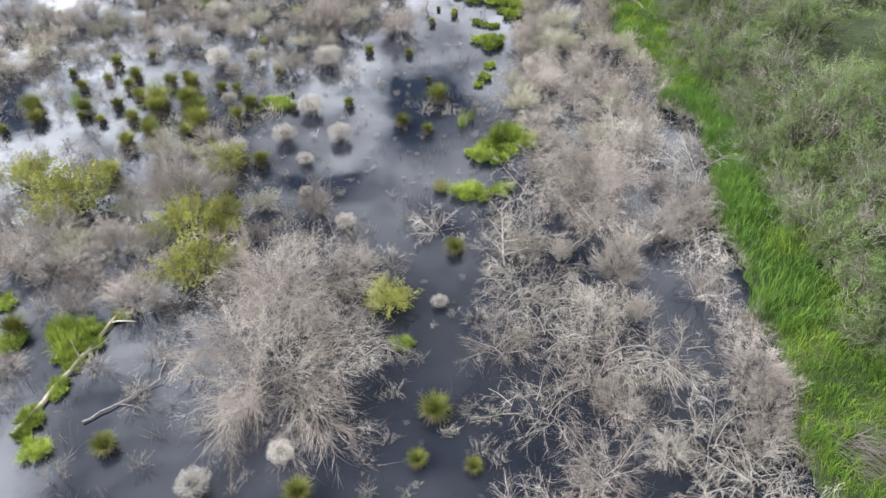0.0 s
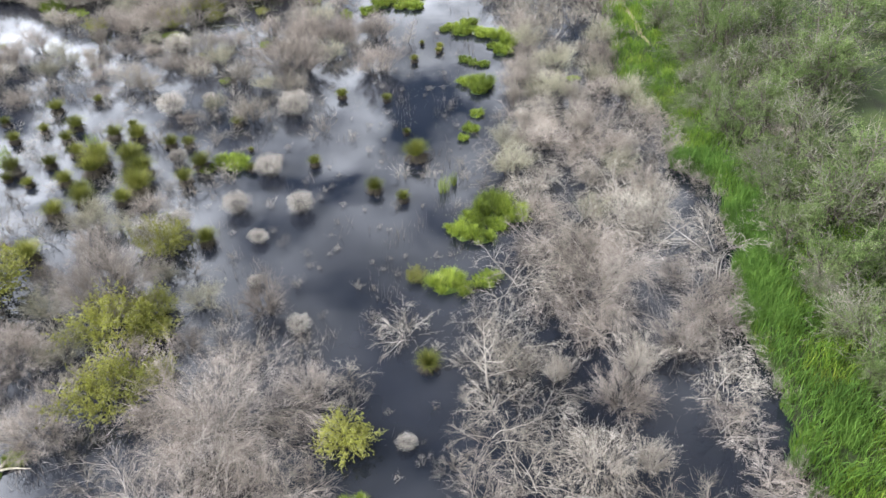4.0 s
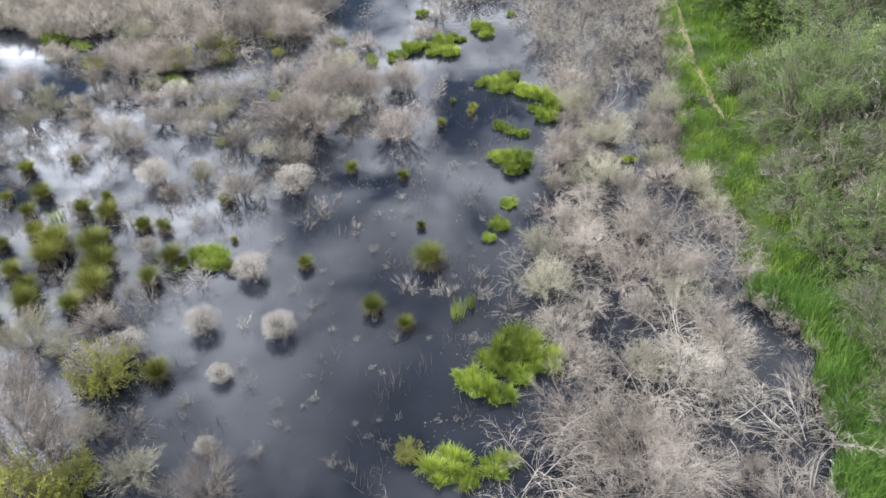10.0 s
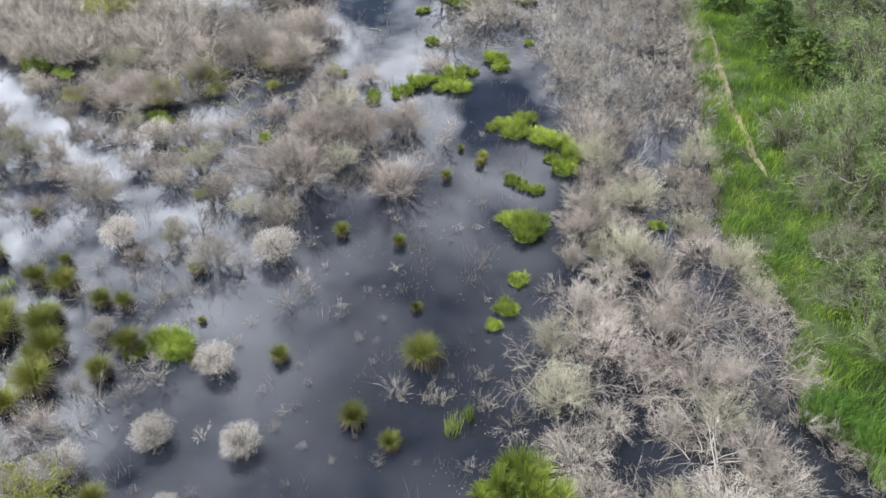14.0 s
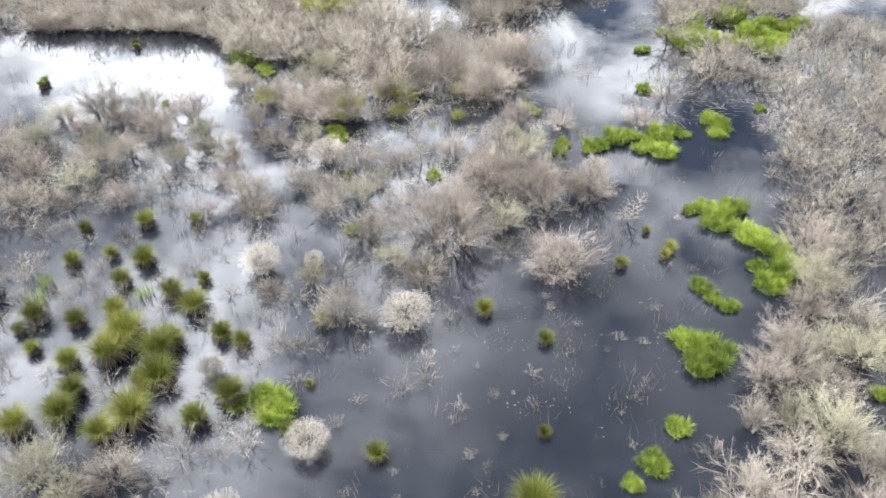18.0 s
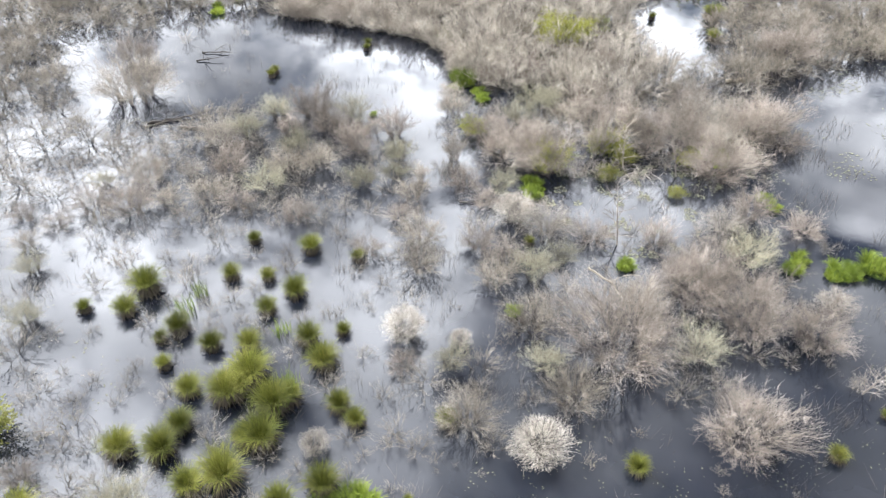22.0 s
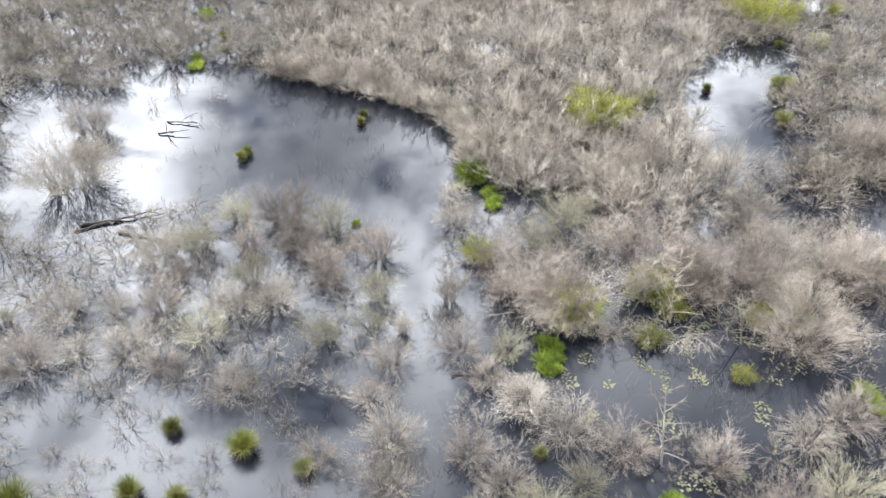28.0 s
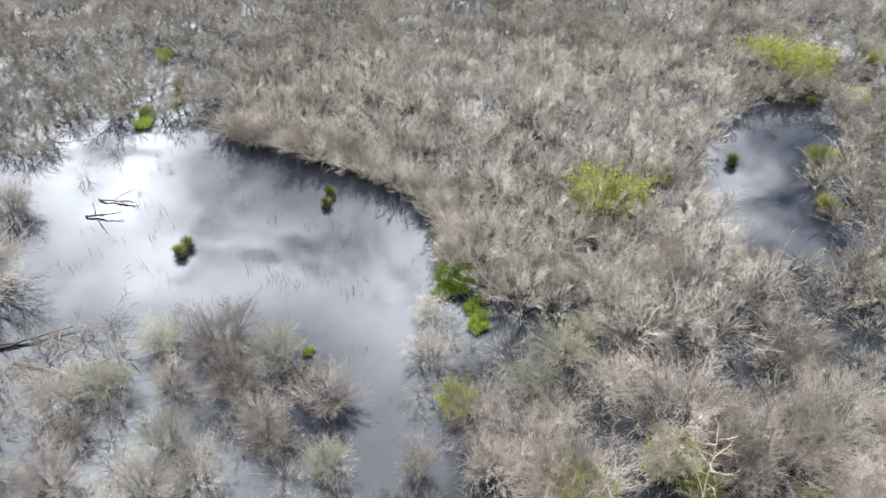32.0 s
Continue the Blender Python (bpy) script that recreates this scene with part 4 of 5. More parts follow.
CHANNEL = ((-17.1, 42.7), (-15.7, 42.8), (-13.3, 39.9), (-11.2, 39.5), (-9.8, 38.7), (-9.0, 37.5), (-10.6, 35.9), (-12.9, 38.4), (-14.6, 39.9), (-16.9, 41.5))
PADS = ((-15.5, 49.8), (-13.6, 49.4), (-12.3, 51.7), (-10.1, 51.9), (-9.3, 54.2), (-8.3, 51.8), (-7.7, 49.9), (-9.0, 46.8), (-10.8, 46.4), (-10.5, 45.1), (-12.3, 43.8), (-14.3, 46.0))
INLET = ((-22.2, 64.2), (-23.9, 71.5), (-20.9, 73.9), (-18.9, 70.2), (-19.0, 67.1), (-16.8, 63.8), (-14.7, 65.0), (-15.6, 61.4), (-18.5, 60.7), (-21.2, 62.6))
OPEN = {"pond": POND, "glare": GLARE, "reach": REACH, "bay": BAY, "lane": LANE, "tussocks": TUSSOCKS, "channel": CHANNEL, "pads": PADS, "inlet": INLET}


def inside(x, y, ring):
    c, j = False, len(ring) - 1
    for i in range(len(ring)):
        (xi, yi), (xj, yj) = ring[i], ring[j]
        if (yi > y) != (yj > y) and x < (xj - xi) * (y - yi) / (yj - yi) + xi:
            c = not c
        j = i
    return c


BOXES = [(min(p[0] for p in r) - 1, max(p[0] for p in r) + 1, min(p[1] for p in r) - 1, max(p[1] for p in r) + 1, r) for r in OPEN.values()]


def is_open(x, y, margin=0.55):
    for x0, x1, y0, y1, ring in BOXES:
        if x0 < x < x1 and y0 < y < y1 and any(inside(x + a, y + b, ring) for a, b in ((margin, 0), (-margin, 0), (0, margin), (0, -margin))):
            return True
    return False


taken = [(o.matrix_basis.translation.x, o.matrix_basis.translation.y, 0.5 * o.matrix_basis.to_scale().x) for o in scene.objects if o.parent is None and o.name.startswith(("willow_shrub", "arching", "leafing", "plume", "rush", "grass_hummock"))]


def is_free(x, y, gap):
    return all((x - a) ** 2 + (y - b) ** 2 > (gap * 0.5 + r * 0.8) ** 2 for a, b, r in taken)


def in_pool(x, y):
    return any((x - a) ** 2 + (y - b) ** 2 < (1.25 * r + 0.5) ** 2 for a, b, r in POOLS)


STRIP_LEFT = ((0, 0.9), (9.7, 0.9), (12.3, 1.6), (15.6, 1.2), (18.1, 1.9), (22.5, 2.7), (25.8, 3.7), (29.7, 2.8), (33, 3.8), (36.7, 4.1), (40.3, 5.2), (45, 5.2), (55, 4.0), (70, 2))


def strip_left(y):
    return float(np.interp(y, [s[0] for s in STRIP_LEFT], [s[1] for s in STRIP_LEFT]))


# dark pools inside the belt of scrub: x, y, radius
POOLS = ((7.6, 14.4, 1.0), (6.8, 12.1, 0.5), (7.1, 20.9, 0.8), (6.4, 10.0, 0.3), (2.2, 10.0, 0.7), (1.8, 14.0, 0.6), (9.5, 16.9, 0.5), (7.2, 17.5, 0.7), (10.6, 26.7, 0.45), (10.6, 28.2, 0.5),
         (7.5, 21.8, 0.6), (7.2, 24.4, 0.4), (8.8, 34.2, 0.7), (8.9, 43.6, 0.9), (10.4, 25.0, 0.4), (2.6, 34.1, 0.4), (7.7, 42.4, 0.8), (4.0, 21.1, 0.7), (-10.1, 38.6, 0.9), (-9.2, 39.1, 0.5),
         (4.6, 16.6, 0.3), (5.2, 19.2, 0.5), (9.9, 20.6, 0.5), (6.2, 27.6, 0.4), (9.3, 29.6, 0.5), (7.8, 37.0, 0.5), (-20.5, 51.7, 0.7), (-18.6, 56.5, 0.6), (-17.0, 46.0, 0.7), (-11.0, 53.4, 0.7))
thick = random.Random(77)
HAZE = []          # where scrub too far from the way to be told apart is joined


def scrub(x, y, d, i, h):
    if x < -27.5 or y > (44 if x > 0 else 53) or (x < -17 and y < 27):
        HAZE.append((x, y, d / 2, h))
    else:
        willow(x, y, d, i, h)



# the belt of scrub between the open reach and the bank
for _ in range(2000):
    y = thick.uniform(5, 66)
    x = thick.uniform(strip_left(y) + 0.35, edge(y) - 0.25)
    d = thick.uniform(1.4, 2.5)
    gap = 1.2 if y < 45 else 1.15
    if is_free(x, y, gap) and not in_pool(x, y):
        taken.append((x, y, 0.5))
        pale = thick.random() < 0.5
        if pale and y < 34:
            arching(x, y, d * 1.25)
        else:
            scrub(x, y, d, thick.choice((0, 1, 2, 5, 6, 3) if y < 36 else (0, 1, 2, 0, 1, 3)), d / 2 * thick.uniform(0.8, 1.1))
# the near scrub on the left
for _ in range(700):
    x, y = thick.uniform(-24, -6.5), thick.uniform(10, 29)
    if is_open(x, y) or (x > -13 and y < 16.5) or not is_free(x, y, 1.4):
        continue
    taken.append((x, y, 0.5))
    d = thick.uniform(1.1, 2.2)
    scrub(x, y, d, thick.choice((0, 1, 2, 3)), d / 2 * thick.uniform(0.7, 0.95))
# round the tussocks and the pond
for _ in range(1500):
    x, y = thick.uniform(-40, 0), thick.uniform(29, 58)
    if is_open(x, y) or in_pool(x, y) or not is_free(x, y, 1.7) or (x > -1):
        continue
    taken.append((x, y, 0.6))
    d = thick.uniform(1.3, 2.6)
    scrub(x, y, d, thick.choice((0, 1, 2, 0, 1, 2, 3, 4, 5)), d / 2 * thick.uniform(0.7, 1.0))


# low scrub that fills in between the shrubs
cells = {}
for a, b, r in taken:
    cells.setdefault((int(a // 2), int(b // 2)), []).append((a, b, r))


def near_free(x, y, gap):
    kx, ky = int(x // 2), int(y // 2)
    return all((x - a) ** 2 + (y - b) ** 2 > (gap * 0.5 + r * 0.7) ** 2 for i in (-1, 0, 1) for j in (-1, 0, 1) for a, b, r in cells.get((kx + i, ky + j), ()))


for _ in range(14000):
    x, y = thick.uniform(-42, 10), thick.uniform(8, 60)
    if x > edge(y) - 0.3 or strip_left(y) - 0.6 > x > -1 or (x <= -1 and (is_open(x, y, 0.35) or y < 12)) or in_pool(x, y) or not near_free(x, y, 1.05 if x < -9 and y > 36 else 1.75 if x > 0 and y < 37 else 1.35):
        continue
    if -13 < x < -6 and y < 17 and thick.random() < 0.75:
        continue
    cells.setdefault((int(x // 2), int(y // 2)), []).append((x, y, 0.35))
    d = thick.uniform(0.8, 1.7)
    HAZE.append((x, y, d / 2, d / 2 * thick.uniform(0.5, 0.85)))
# small dead sprigs scattered over the open water
for _ in range(420):
    x, y = thick.uniform(-8.5, 2.5), thick.uniform(9, 46)
    if not (inside(x, y, REACH) or inside(x, y, LANE)) or noise.noise(Vector((x * 0.45, y * 0.45, 31))) < 0.02 or not near_free(x, y, 0.45):
        continue
    cells.setdefault((int(x // 2), int(y // 2)), []).append((x, y, 0.2))
    sprig(x, y, thick.uniform(0.22, 0.6))
# twiggy growth leaning over the water's edge
for _ in range(260):
    y = thick.uniform(8, 46)
    x = edge(y) - 0.35 + thick.gauss(0, 0.3)
    if noise.noise(Vector((3, y * 0.4, 8))) < -0.1 or not near_free(x, y, 0.5):
        continue
    cells.setdefault((int(x // 2), int(y // 2)), []).append((x, y, 0.25))
    d = thick.uniform(0.6, 1.4)
    HAZE.append((x, y, d / 2, d / 2 * thick.uniform(0.7, 1.1)))
# brown scrub that closes in against the bank at the far end
for _ in range(2600):
    y = thick.uniform(41, 68)
    x = thick.uniform(strip_left(y) + 0.2, edge(y) + 0.15) + (abs(thick.gauss(0, 0.35)) if thick.random() < 0.25 else 0)
    if in_pool(x, y) or not near_free(x, y, 0.95):
        continue
    cells.setdefault((int(x // 2), int(y // 2)), []).append((x, y, 0.3))
    d = thick.uniform(1.2, 2.6)
    HAZE.append((x, y, d / 2, d / 2 * thick.uniform(0.75, 1.25)))


# wispy dead clumps among the tussocks and in the shallows
for _ in range(420):
    x, y = thick.uniform(-24, -7.5), thick.uniform(25, 40)
    if not inside(x, y, OPEN["tussocks"]) or not near_free(x, y, 0.7):
        continue
    cells.setdefault((int(x // 2), int(y // 2)), []).append((x, y, 0.45))
    d = thick.uniform(0.5, 1.2)
    HAZE.append((x, y, d / 2, d / 2 * thick.uniform(0.6, 1.0)))

# farther scrub, joined into one
def lighter(seed, **kw):
    stems, crown, _ = shrub(seed, seg=2, rods=0, bends=1, **kw)
    vs, fs, n = [], [], 0
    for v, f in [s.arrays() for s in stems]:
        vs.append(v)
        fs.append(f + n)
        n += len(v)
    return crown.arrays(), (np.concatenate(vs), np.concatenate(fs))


class Heap:
    """Joins many moved copies of a mesh into one."""

    def __init__(self):
        self.v, self.f, self.n = [], [], 0

    def add(self, mesh, rot, at):
        v, f = mesh
        self.v.append(v @ rot.T + np.array(at))
        self.f.append(f + self.n)
        self.n += len(v)

    def mesh(self, name, mat):
        return mesh_of(name, np.concatenate(self.v), np.concatenate(self.f), mat)


MID = [lighter(s, trunks=3, wands=22, forks=3, twigs=38, fine=0.003, gap=0.4) for s in (75, 76)]
FAR = [lighter(s, trunks=2, wands=20, forks=3, twigs=46, fine=0.0045, tl=0.3, gap=0.45, stray=0.8) for s in (71, 72, 73)]
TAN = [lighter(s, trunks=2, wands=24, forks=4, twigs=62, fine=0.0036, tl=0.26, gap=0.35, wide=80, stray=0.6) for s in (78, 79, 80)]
far_crowns, far_stems = Heap(), Heap()


def join_scrub(models, x, y, s, h, crowns=far_crowns):
    crown, stems = models[thick.randrange(len(models))]
    a = thick.uniform(0, 6.28)
    rot = np.array([[math.cos(a) * s, -math.sin(a) * s, 0], [math.sin(a) * s, math.cos(a) * s, 0], [0, 0, h]])
    crowns.add(crown, rot, (x, y, 0))
    far_stems.add(stems, rot, (x, y, 0))


PENINSULA = ((-40.6, 50.6), (-44.1, 56.1), (-36.5, 65.9), (-27.2, 74.4), (-22.8, 68.6), (-20.5, 60.3), (-15.5, 58.4), (-16.0, 53.6), (-20.5, 51.6), (-23.6, 50.9), (-25.4, 52.4), (-28.6, 53.4), (-31.8, 52.7), (-36.0, 51.3))
SEDGE_SPOTS = []
for _ in range(9000):
    x, y = thick.uniform(-44, -15), thick.uniform(50, 75)
    if not inside(x, y, PENINSULA) or is_open(x, y, 0.3) or any((x - a) ** 2 + (y - b) ** 2 < (0.92 * r) ** 2 for a, b, r, _ in SEDGE_SPOTS):
        continue
    d = 0.7 + 0.85 * thick.random() ** 1.5
    SEDGE_SPOTS.append((x, y, d, d * thick.uniform(0.95, 1.35) * (1 + 0.4 * noise.noise(Vector((x * 0.4, y * 0.4, 12))))))
SHORE = ((-39.4, 50.2), (-36.2, 51.4), (-32.0, 52.9), (-28.6, 53.6), (-25.6, 52.8), (-24.2, 51.4))
for k in range(60):
    u = k / 59 * (len(SHORE) - 1)
    j = min(int(u), len(SHORE) - 2)
    x, y = (SHORE[j][i] + (SHORE[j + 1][i] - SHORE[j][i]) * (u - j) + thick.gauss(0, 0.22) for i in (0, 1))
    d = thick.uniform(0.7, 1.05)
    SEDGE_SPOTS.append((x, y, d, d * thick.uniform(0.8, 1.15)))
for x, y, s, h in HAZE:
    join_scrub(MID, x, y, s, h)
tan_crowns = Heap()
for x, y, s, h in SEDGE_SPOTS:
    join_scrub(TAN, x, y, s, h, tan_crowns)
for _ in range(20000):
    x, y = thick.uniform(-75, 4), thick.uniform(26, 104)
    if x > -38 and y < 57 or y > 77 - 0.62 * (x - 2) or y < 24.5 - 0.31 * (x + 15) or is_open(x, y, 0.4) or inside(x, y, PENINSULA):
        continue
    key = (int(x // 2), int(y // 2))
    if any((x - a) ** 2 + (y - b) ** 2 < (0.85 if -44 < x and y < 76 else 1.1) ** 2 for i in (-1, 0, 1) for j in (-1, 0, 1) for a, b, _ in cells.get((key[0] + i, key[1] + j), ())):
        continue
    cells.setdefault(key, []).append((x, y, 0.5))
    s = thick.uniform(0.75, 1.45)
    join_scrub(FAR, x, y, s, s * thick.uniform(0.75, 1.05))
# dead thatch lying under the scrub
tr = np.random.default_rng(12)
tx, ty = tr.uniform(-72, 11, 70000), tr.uniform(8, 100, 70000)
keep = []
for x, y in zip(tx, ty):
    far = (x < -27 or y > 50) and x < 4
    if far and (y > 77 - 0.62 * (x - 2) or y < 24.5 - 0.31 * (x + 15)):
        continue
    if not far and not (strip_left(y) < x < edge(y) - 0.2 and tr.random() < (0.5 if y > 37 else 0.12)):
        continue
    if noise.noise(Vector((x * 0.5, y * 0.5, 4))) < -0.12 or in_pool(x, y) or (far and is_open(x, y, 0.3)):
        continue
    keep.append((x, y, tr.uniform(0.02, 0.28)))
    if len(keep) >= 30000:
        break
mid = np.array(keep)
n = len(mid)
ta = tr.uniform(0, 6.283, n)
half = np.stack([np.cos(ta), np.sin(ta), tr.uniform(-0.25, 0.25, n)], 1) * tr.uniform(0.15, 0.42, n)[:, None]
wide = np.stack([-np.sin(ta), np.cos(ta), 0 * ta], 1) * tr.uniform(0.008, 0.02, n)[:, None]
v = np.stack([mid - half - wide, mid - half + wide, mid - half + np.array([0, 0, 0.014]), mid + half], 1).reshape(-1, 3)
i = np.arange(n)[:, None] * 4
THATCH = material("dead_thatch", [(0.06, 0.048, 0.034), (0.13, 0.108, 0.078), (0.24, 0.205, 0.155)], vary="island", grain=6)
tagged(new("dead_thatch", mesh_of("dead_thatch", v, np.concatenate([i + [0, 1, 3], i + [1, 2, 3], i + [2, 0, 3]], 0), THATCH)), "brown dead thatch lying on the water under the scrub", "thatch", kind="stuff")
tagged(new("far_scrub", far_crowns.mesh("far_scrub", TWIG)), "hazy leafless willow scrub filling the marsh", "scrub", kind="stuff")
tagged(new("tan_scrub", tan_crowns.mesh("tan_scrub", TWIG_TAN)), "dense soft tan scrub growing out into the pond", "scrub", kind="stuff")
tagged(new("far_scrub_stems", far_stems.mesh("far_scrub_stems", DARK_BARK)), "wet stems of the leafless willow scrub, darkened to carry the crown's shade", "scrub", kind="stuff")

# ---------- the bank: grass and leafy bushes ----------
def blades(name, mat, spots, label):
    """Joined grass: spots are rows of x, y, z, height, lean, width."""
    g = np.random.default_rng(3)
    s = np.array(spots)
    n = len(s)
    az, la = g.uniform(0, 6.283, n), g.uniform(0, 6.283, n)
    side = np.stack([np.cos(az), np.sin(az), 0 * az], 1) * s[:, 5:6] / 2
    lean = np.stack([np.cos(la), np.sin(la), 0 * la], 1) * (s[:, 4] * s[:, 3])[:, None]
    root = s[:, :3]
    mid = root + lean * 0.3 + np.array([0, 0, 1]) * s[:, 3:4] * 0.6
    tip = root + lean + np.array([0, 0, 1]) * s[:, 3:4] * 0.95
    v = np.stack([root - side, root + side, mid - side * 0.8, mid + side * 0.8, tip], 1).reshape(-1, 3)
    i = np.arange(n)[:, None] * 5
    f = np.concatenate([i + [0, 1, 3], i + [0, 3, 2], i + [2, 3, 4]], 0)
    return tagged(new(name, mesh_of(name, v, f, mat)), label, "grass", kind="stuff")


gr = random.Random(91)
lawn, tall = [], []
while len(lawn) < 70000:
    y = gr.uniform(7, 64)
    x = edge(y) - 0.2 + gr.uniform(0, 6.0) * (1 if y > 30 else 0.8)
    tx = float(np.interp(y, [t[0] for t in TRAIL], [t[1] for t in TRAIL]))
    if y > 40.5 and abs(x - tx) < 0.09 and noise.noise(Vector((9, y * 0.45, 0))) > -0.1:
        continue
    z = land(x, y)
    if z < 0.0:
        continue
    c = noise.noise(Vector((x * 0.8, y * 0.8, 2))) + 0.7 * noise.noise(Vector((x * 2.2, y * 2.2, 6)))
    if c < -0.35 and gr.random() < 0.6:
        continue
    lawn.append((x, y, z - 0.02, gr.uniform(0.16, 0.44) * max(0.25, 1 + 1.25 * c), gr.uniform(0.25, 1.0), gr.uniform(0.012, 0.024)))
while len(tall) < 15000:
    y = gr.uniform(14.5, 30)
    x = edge(y) - 0.1 + abs(gr.gauss(0, 0.9))
    if noise.noise(Vector((x * 0.35, y * 0.35, 9))) < -0.15 and gr.random() < 0.85:
        continue
    z = land(x, y)
    if z < -0.1:
        continue
    tall.append((x, y, z - 0.02, gr.uniform(0.4, 0.8), gr.uniform(0.15, 0.6), gr.uniform(0.018, 0.03)))
blades("bank_sward", GRASS, lawn, "lush green grass on the low bank")
blades("tall_reed_grass", REED, tall, "tall deep green reed grass along the water's edge")


def bush_parts(seed, stems=9, lean=0.55, leaves=9000, size=0.055, height=1.0, shoots=70):
    """A leafy bank bush about 2 m across: trunk stems, fine twigs, a crown of small leaves."""
    rng = random.Random(seed)
    st, tw, lf = Build(), Build(), Build()
    ends = []
    for s in range(stems):
        az = 6.283 * (s + rng.random()) / stems
        out = lean * math.sqrt(rng.random())
        pts = bend(Vector((math.cos(az) * 0.08, math.sin(az) * 0.08, -0.2)), Vector((math.cos(az) * out, math.sin(az) * out, 0.8)), height * rng.uniform(0.9, 1.4), 6, 0.02, rng)
        st.tube(pts, 0.035, 0.009, 5)
        for _ in range(9):
            p, d = along(pts, rng.uniform(0.25, 1))
            bp = bend(p, d * 0.5 + ball(rng) + Vector((0, 0, 0.1)), rng.uniform(0.3, 0.7), 3, 0.02, rng, 0.2)
            st.tube(bp, 0.011, 0.004, 3)
            for _ in range(6):
                q, qd = along(bp, rng.uniform(0.2, 1))
                tp = bend(q, qd + ball(rng) * 0.9, rng.uniform(0.2, 0.42), 1, 0, rng, 0.2)
                tw.tube(tp, 0.0055, 0.0005, 3)
                ends.append(tp)
    # leaves gather in clumps, and bare shoots stand out of the crown
    weights = [max(0.03, 0.5 + 1.5 * noise.noise(tp[0] * 2.6 + Vector((seed, 0, 0)))) ** 2 for tp in ends]
    for tp in rng.choices(ends, weights, k=leaves):
        p, d = along(tp, rng.random())
        p = p + ball(rng) * rng.uniform(0, 0.1)
        a = (ball(rng) + Vector((0, 0, 0.2))).normalized() * size * rng.uniform(0.6, 1.3)
        sd = a.cross(ball(rng)).normalized() * size * 0.3
        lf.leaf(p, a, sd)
    for tp in rng.sample(ends, shoots):
        way = (tp[-1] - tp[0]).normalized() + Vector((tp[0].x, tp[0].y, 0.5)) * 0.6
        q = bend(tp[-1], way, rng.uniform(0.2, 0.5), 2, 0.0, rng, 0.2)
        tw.tube(q, 0.005, 0.0005, 3)
        for _ in range(3):
            tw.ribbon(bend(q[1], way + ball(rng) * 0.8, rng.uniform(0.1, 0.3), 2, 0, rng, 0.3), 0.0035, ball(rng))
    return [("framework", st.mesh("framework", BUSH_BARK)), ("twig_mass", tw.mesh("twig_mass", GREY_TWIG)), ("crown", lf.mesh("crown", LEAF))]


BUSH = Kind("leafy_bush", [bush_parts(81, leaves=15000, size=0.036, shoots=40), bush_parts(82, leaves=13000, size=0.036, shoots=60), bush_parts(83, stems=11, leaves=6500, size=0.034, shoots=190), bush_parts(84, leaves=6500, size=0.047), bush_parts(85, leaves=6000, size=0.047)] + [bush_parts(86, stems=13, leaves=26000, size=0.025, shoots=60)], "bush", "leafy bushes on the bank", "grey-green leafy willow bush on the grassy bank", 28)


def bush(x, y, d, h, i=None):
    i = BUSH.rng.randrange(3) if i is None else i
    put_kind(BUSH, place(x, y, land(x, y), d / 2, h / 1.45, BUSH.rng.uniform(0, 6.28)), i, "half-bare grey-green willow bush on the grassy bank" if i == 2 else "")


row = random.Random(95)
for k in range(19):
    y = 9.5 + 2.1 * k + row.uniform(-0.4, 0.4)
    x = 13.35 + row.uniform(-0.35, 0.5) + (0.4 if y > 36 else -0.35 if y < 27 else 0)
    if y < 44 and not 46 < y < 54:
        bush(x, y, row.uniform(2.3, 3.1), row.uniform(1.5, 2.3), row.choice((0, 1, 2)))
    if not 45.5 < y < 53:
        bush(x + row.uniform(2.0, 2.8), y + 1.0, row.uniform(2.8, 3.8), row.uniform(2.0, 3.0), row.choice((0, 1, 1, 2)))
for x, y, d, h in ((15.4, 39.5, 4.6, 3.8), (16.4, 26.0, 4.2, 3.4), (17.6, 43.5, 4.6, 3.6), (18.0, 34.5, 4.2, 3.0)):
    bush(x, y, d, h, 5)
for y in (14.0, 17.6, 19.8, 21.4, 23.4, 25.2, 27.4, 31.6, 33.8, 36.6):
    bush(row.uniform(11.9, 12.6) + (0.6 if y > 26 else 0), y, row.uniform(1.0, 1.7), row.uniform(0.7, 1.2), row.choice((0, 1, 2)))
far_bush = random.Random(92)
for gx in range(6):
    for gy in range(15):
        x, y = 19.0 + gx * 3.8 + far_bush.uniform(-1.2, 1.2), 10 + gy * 4.0 + far_bush.uniform(-1.2, 1.2)
        if far_bush.random() < 0.2 or (22 < x < 34 and 44 < y < 52):
            continue
        bush(x, y, far_bush.uniform(3.4, 5.0), far_bush.uniform(2.2, 3.4), far_bush.choice((3, 4)))

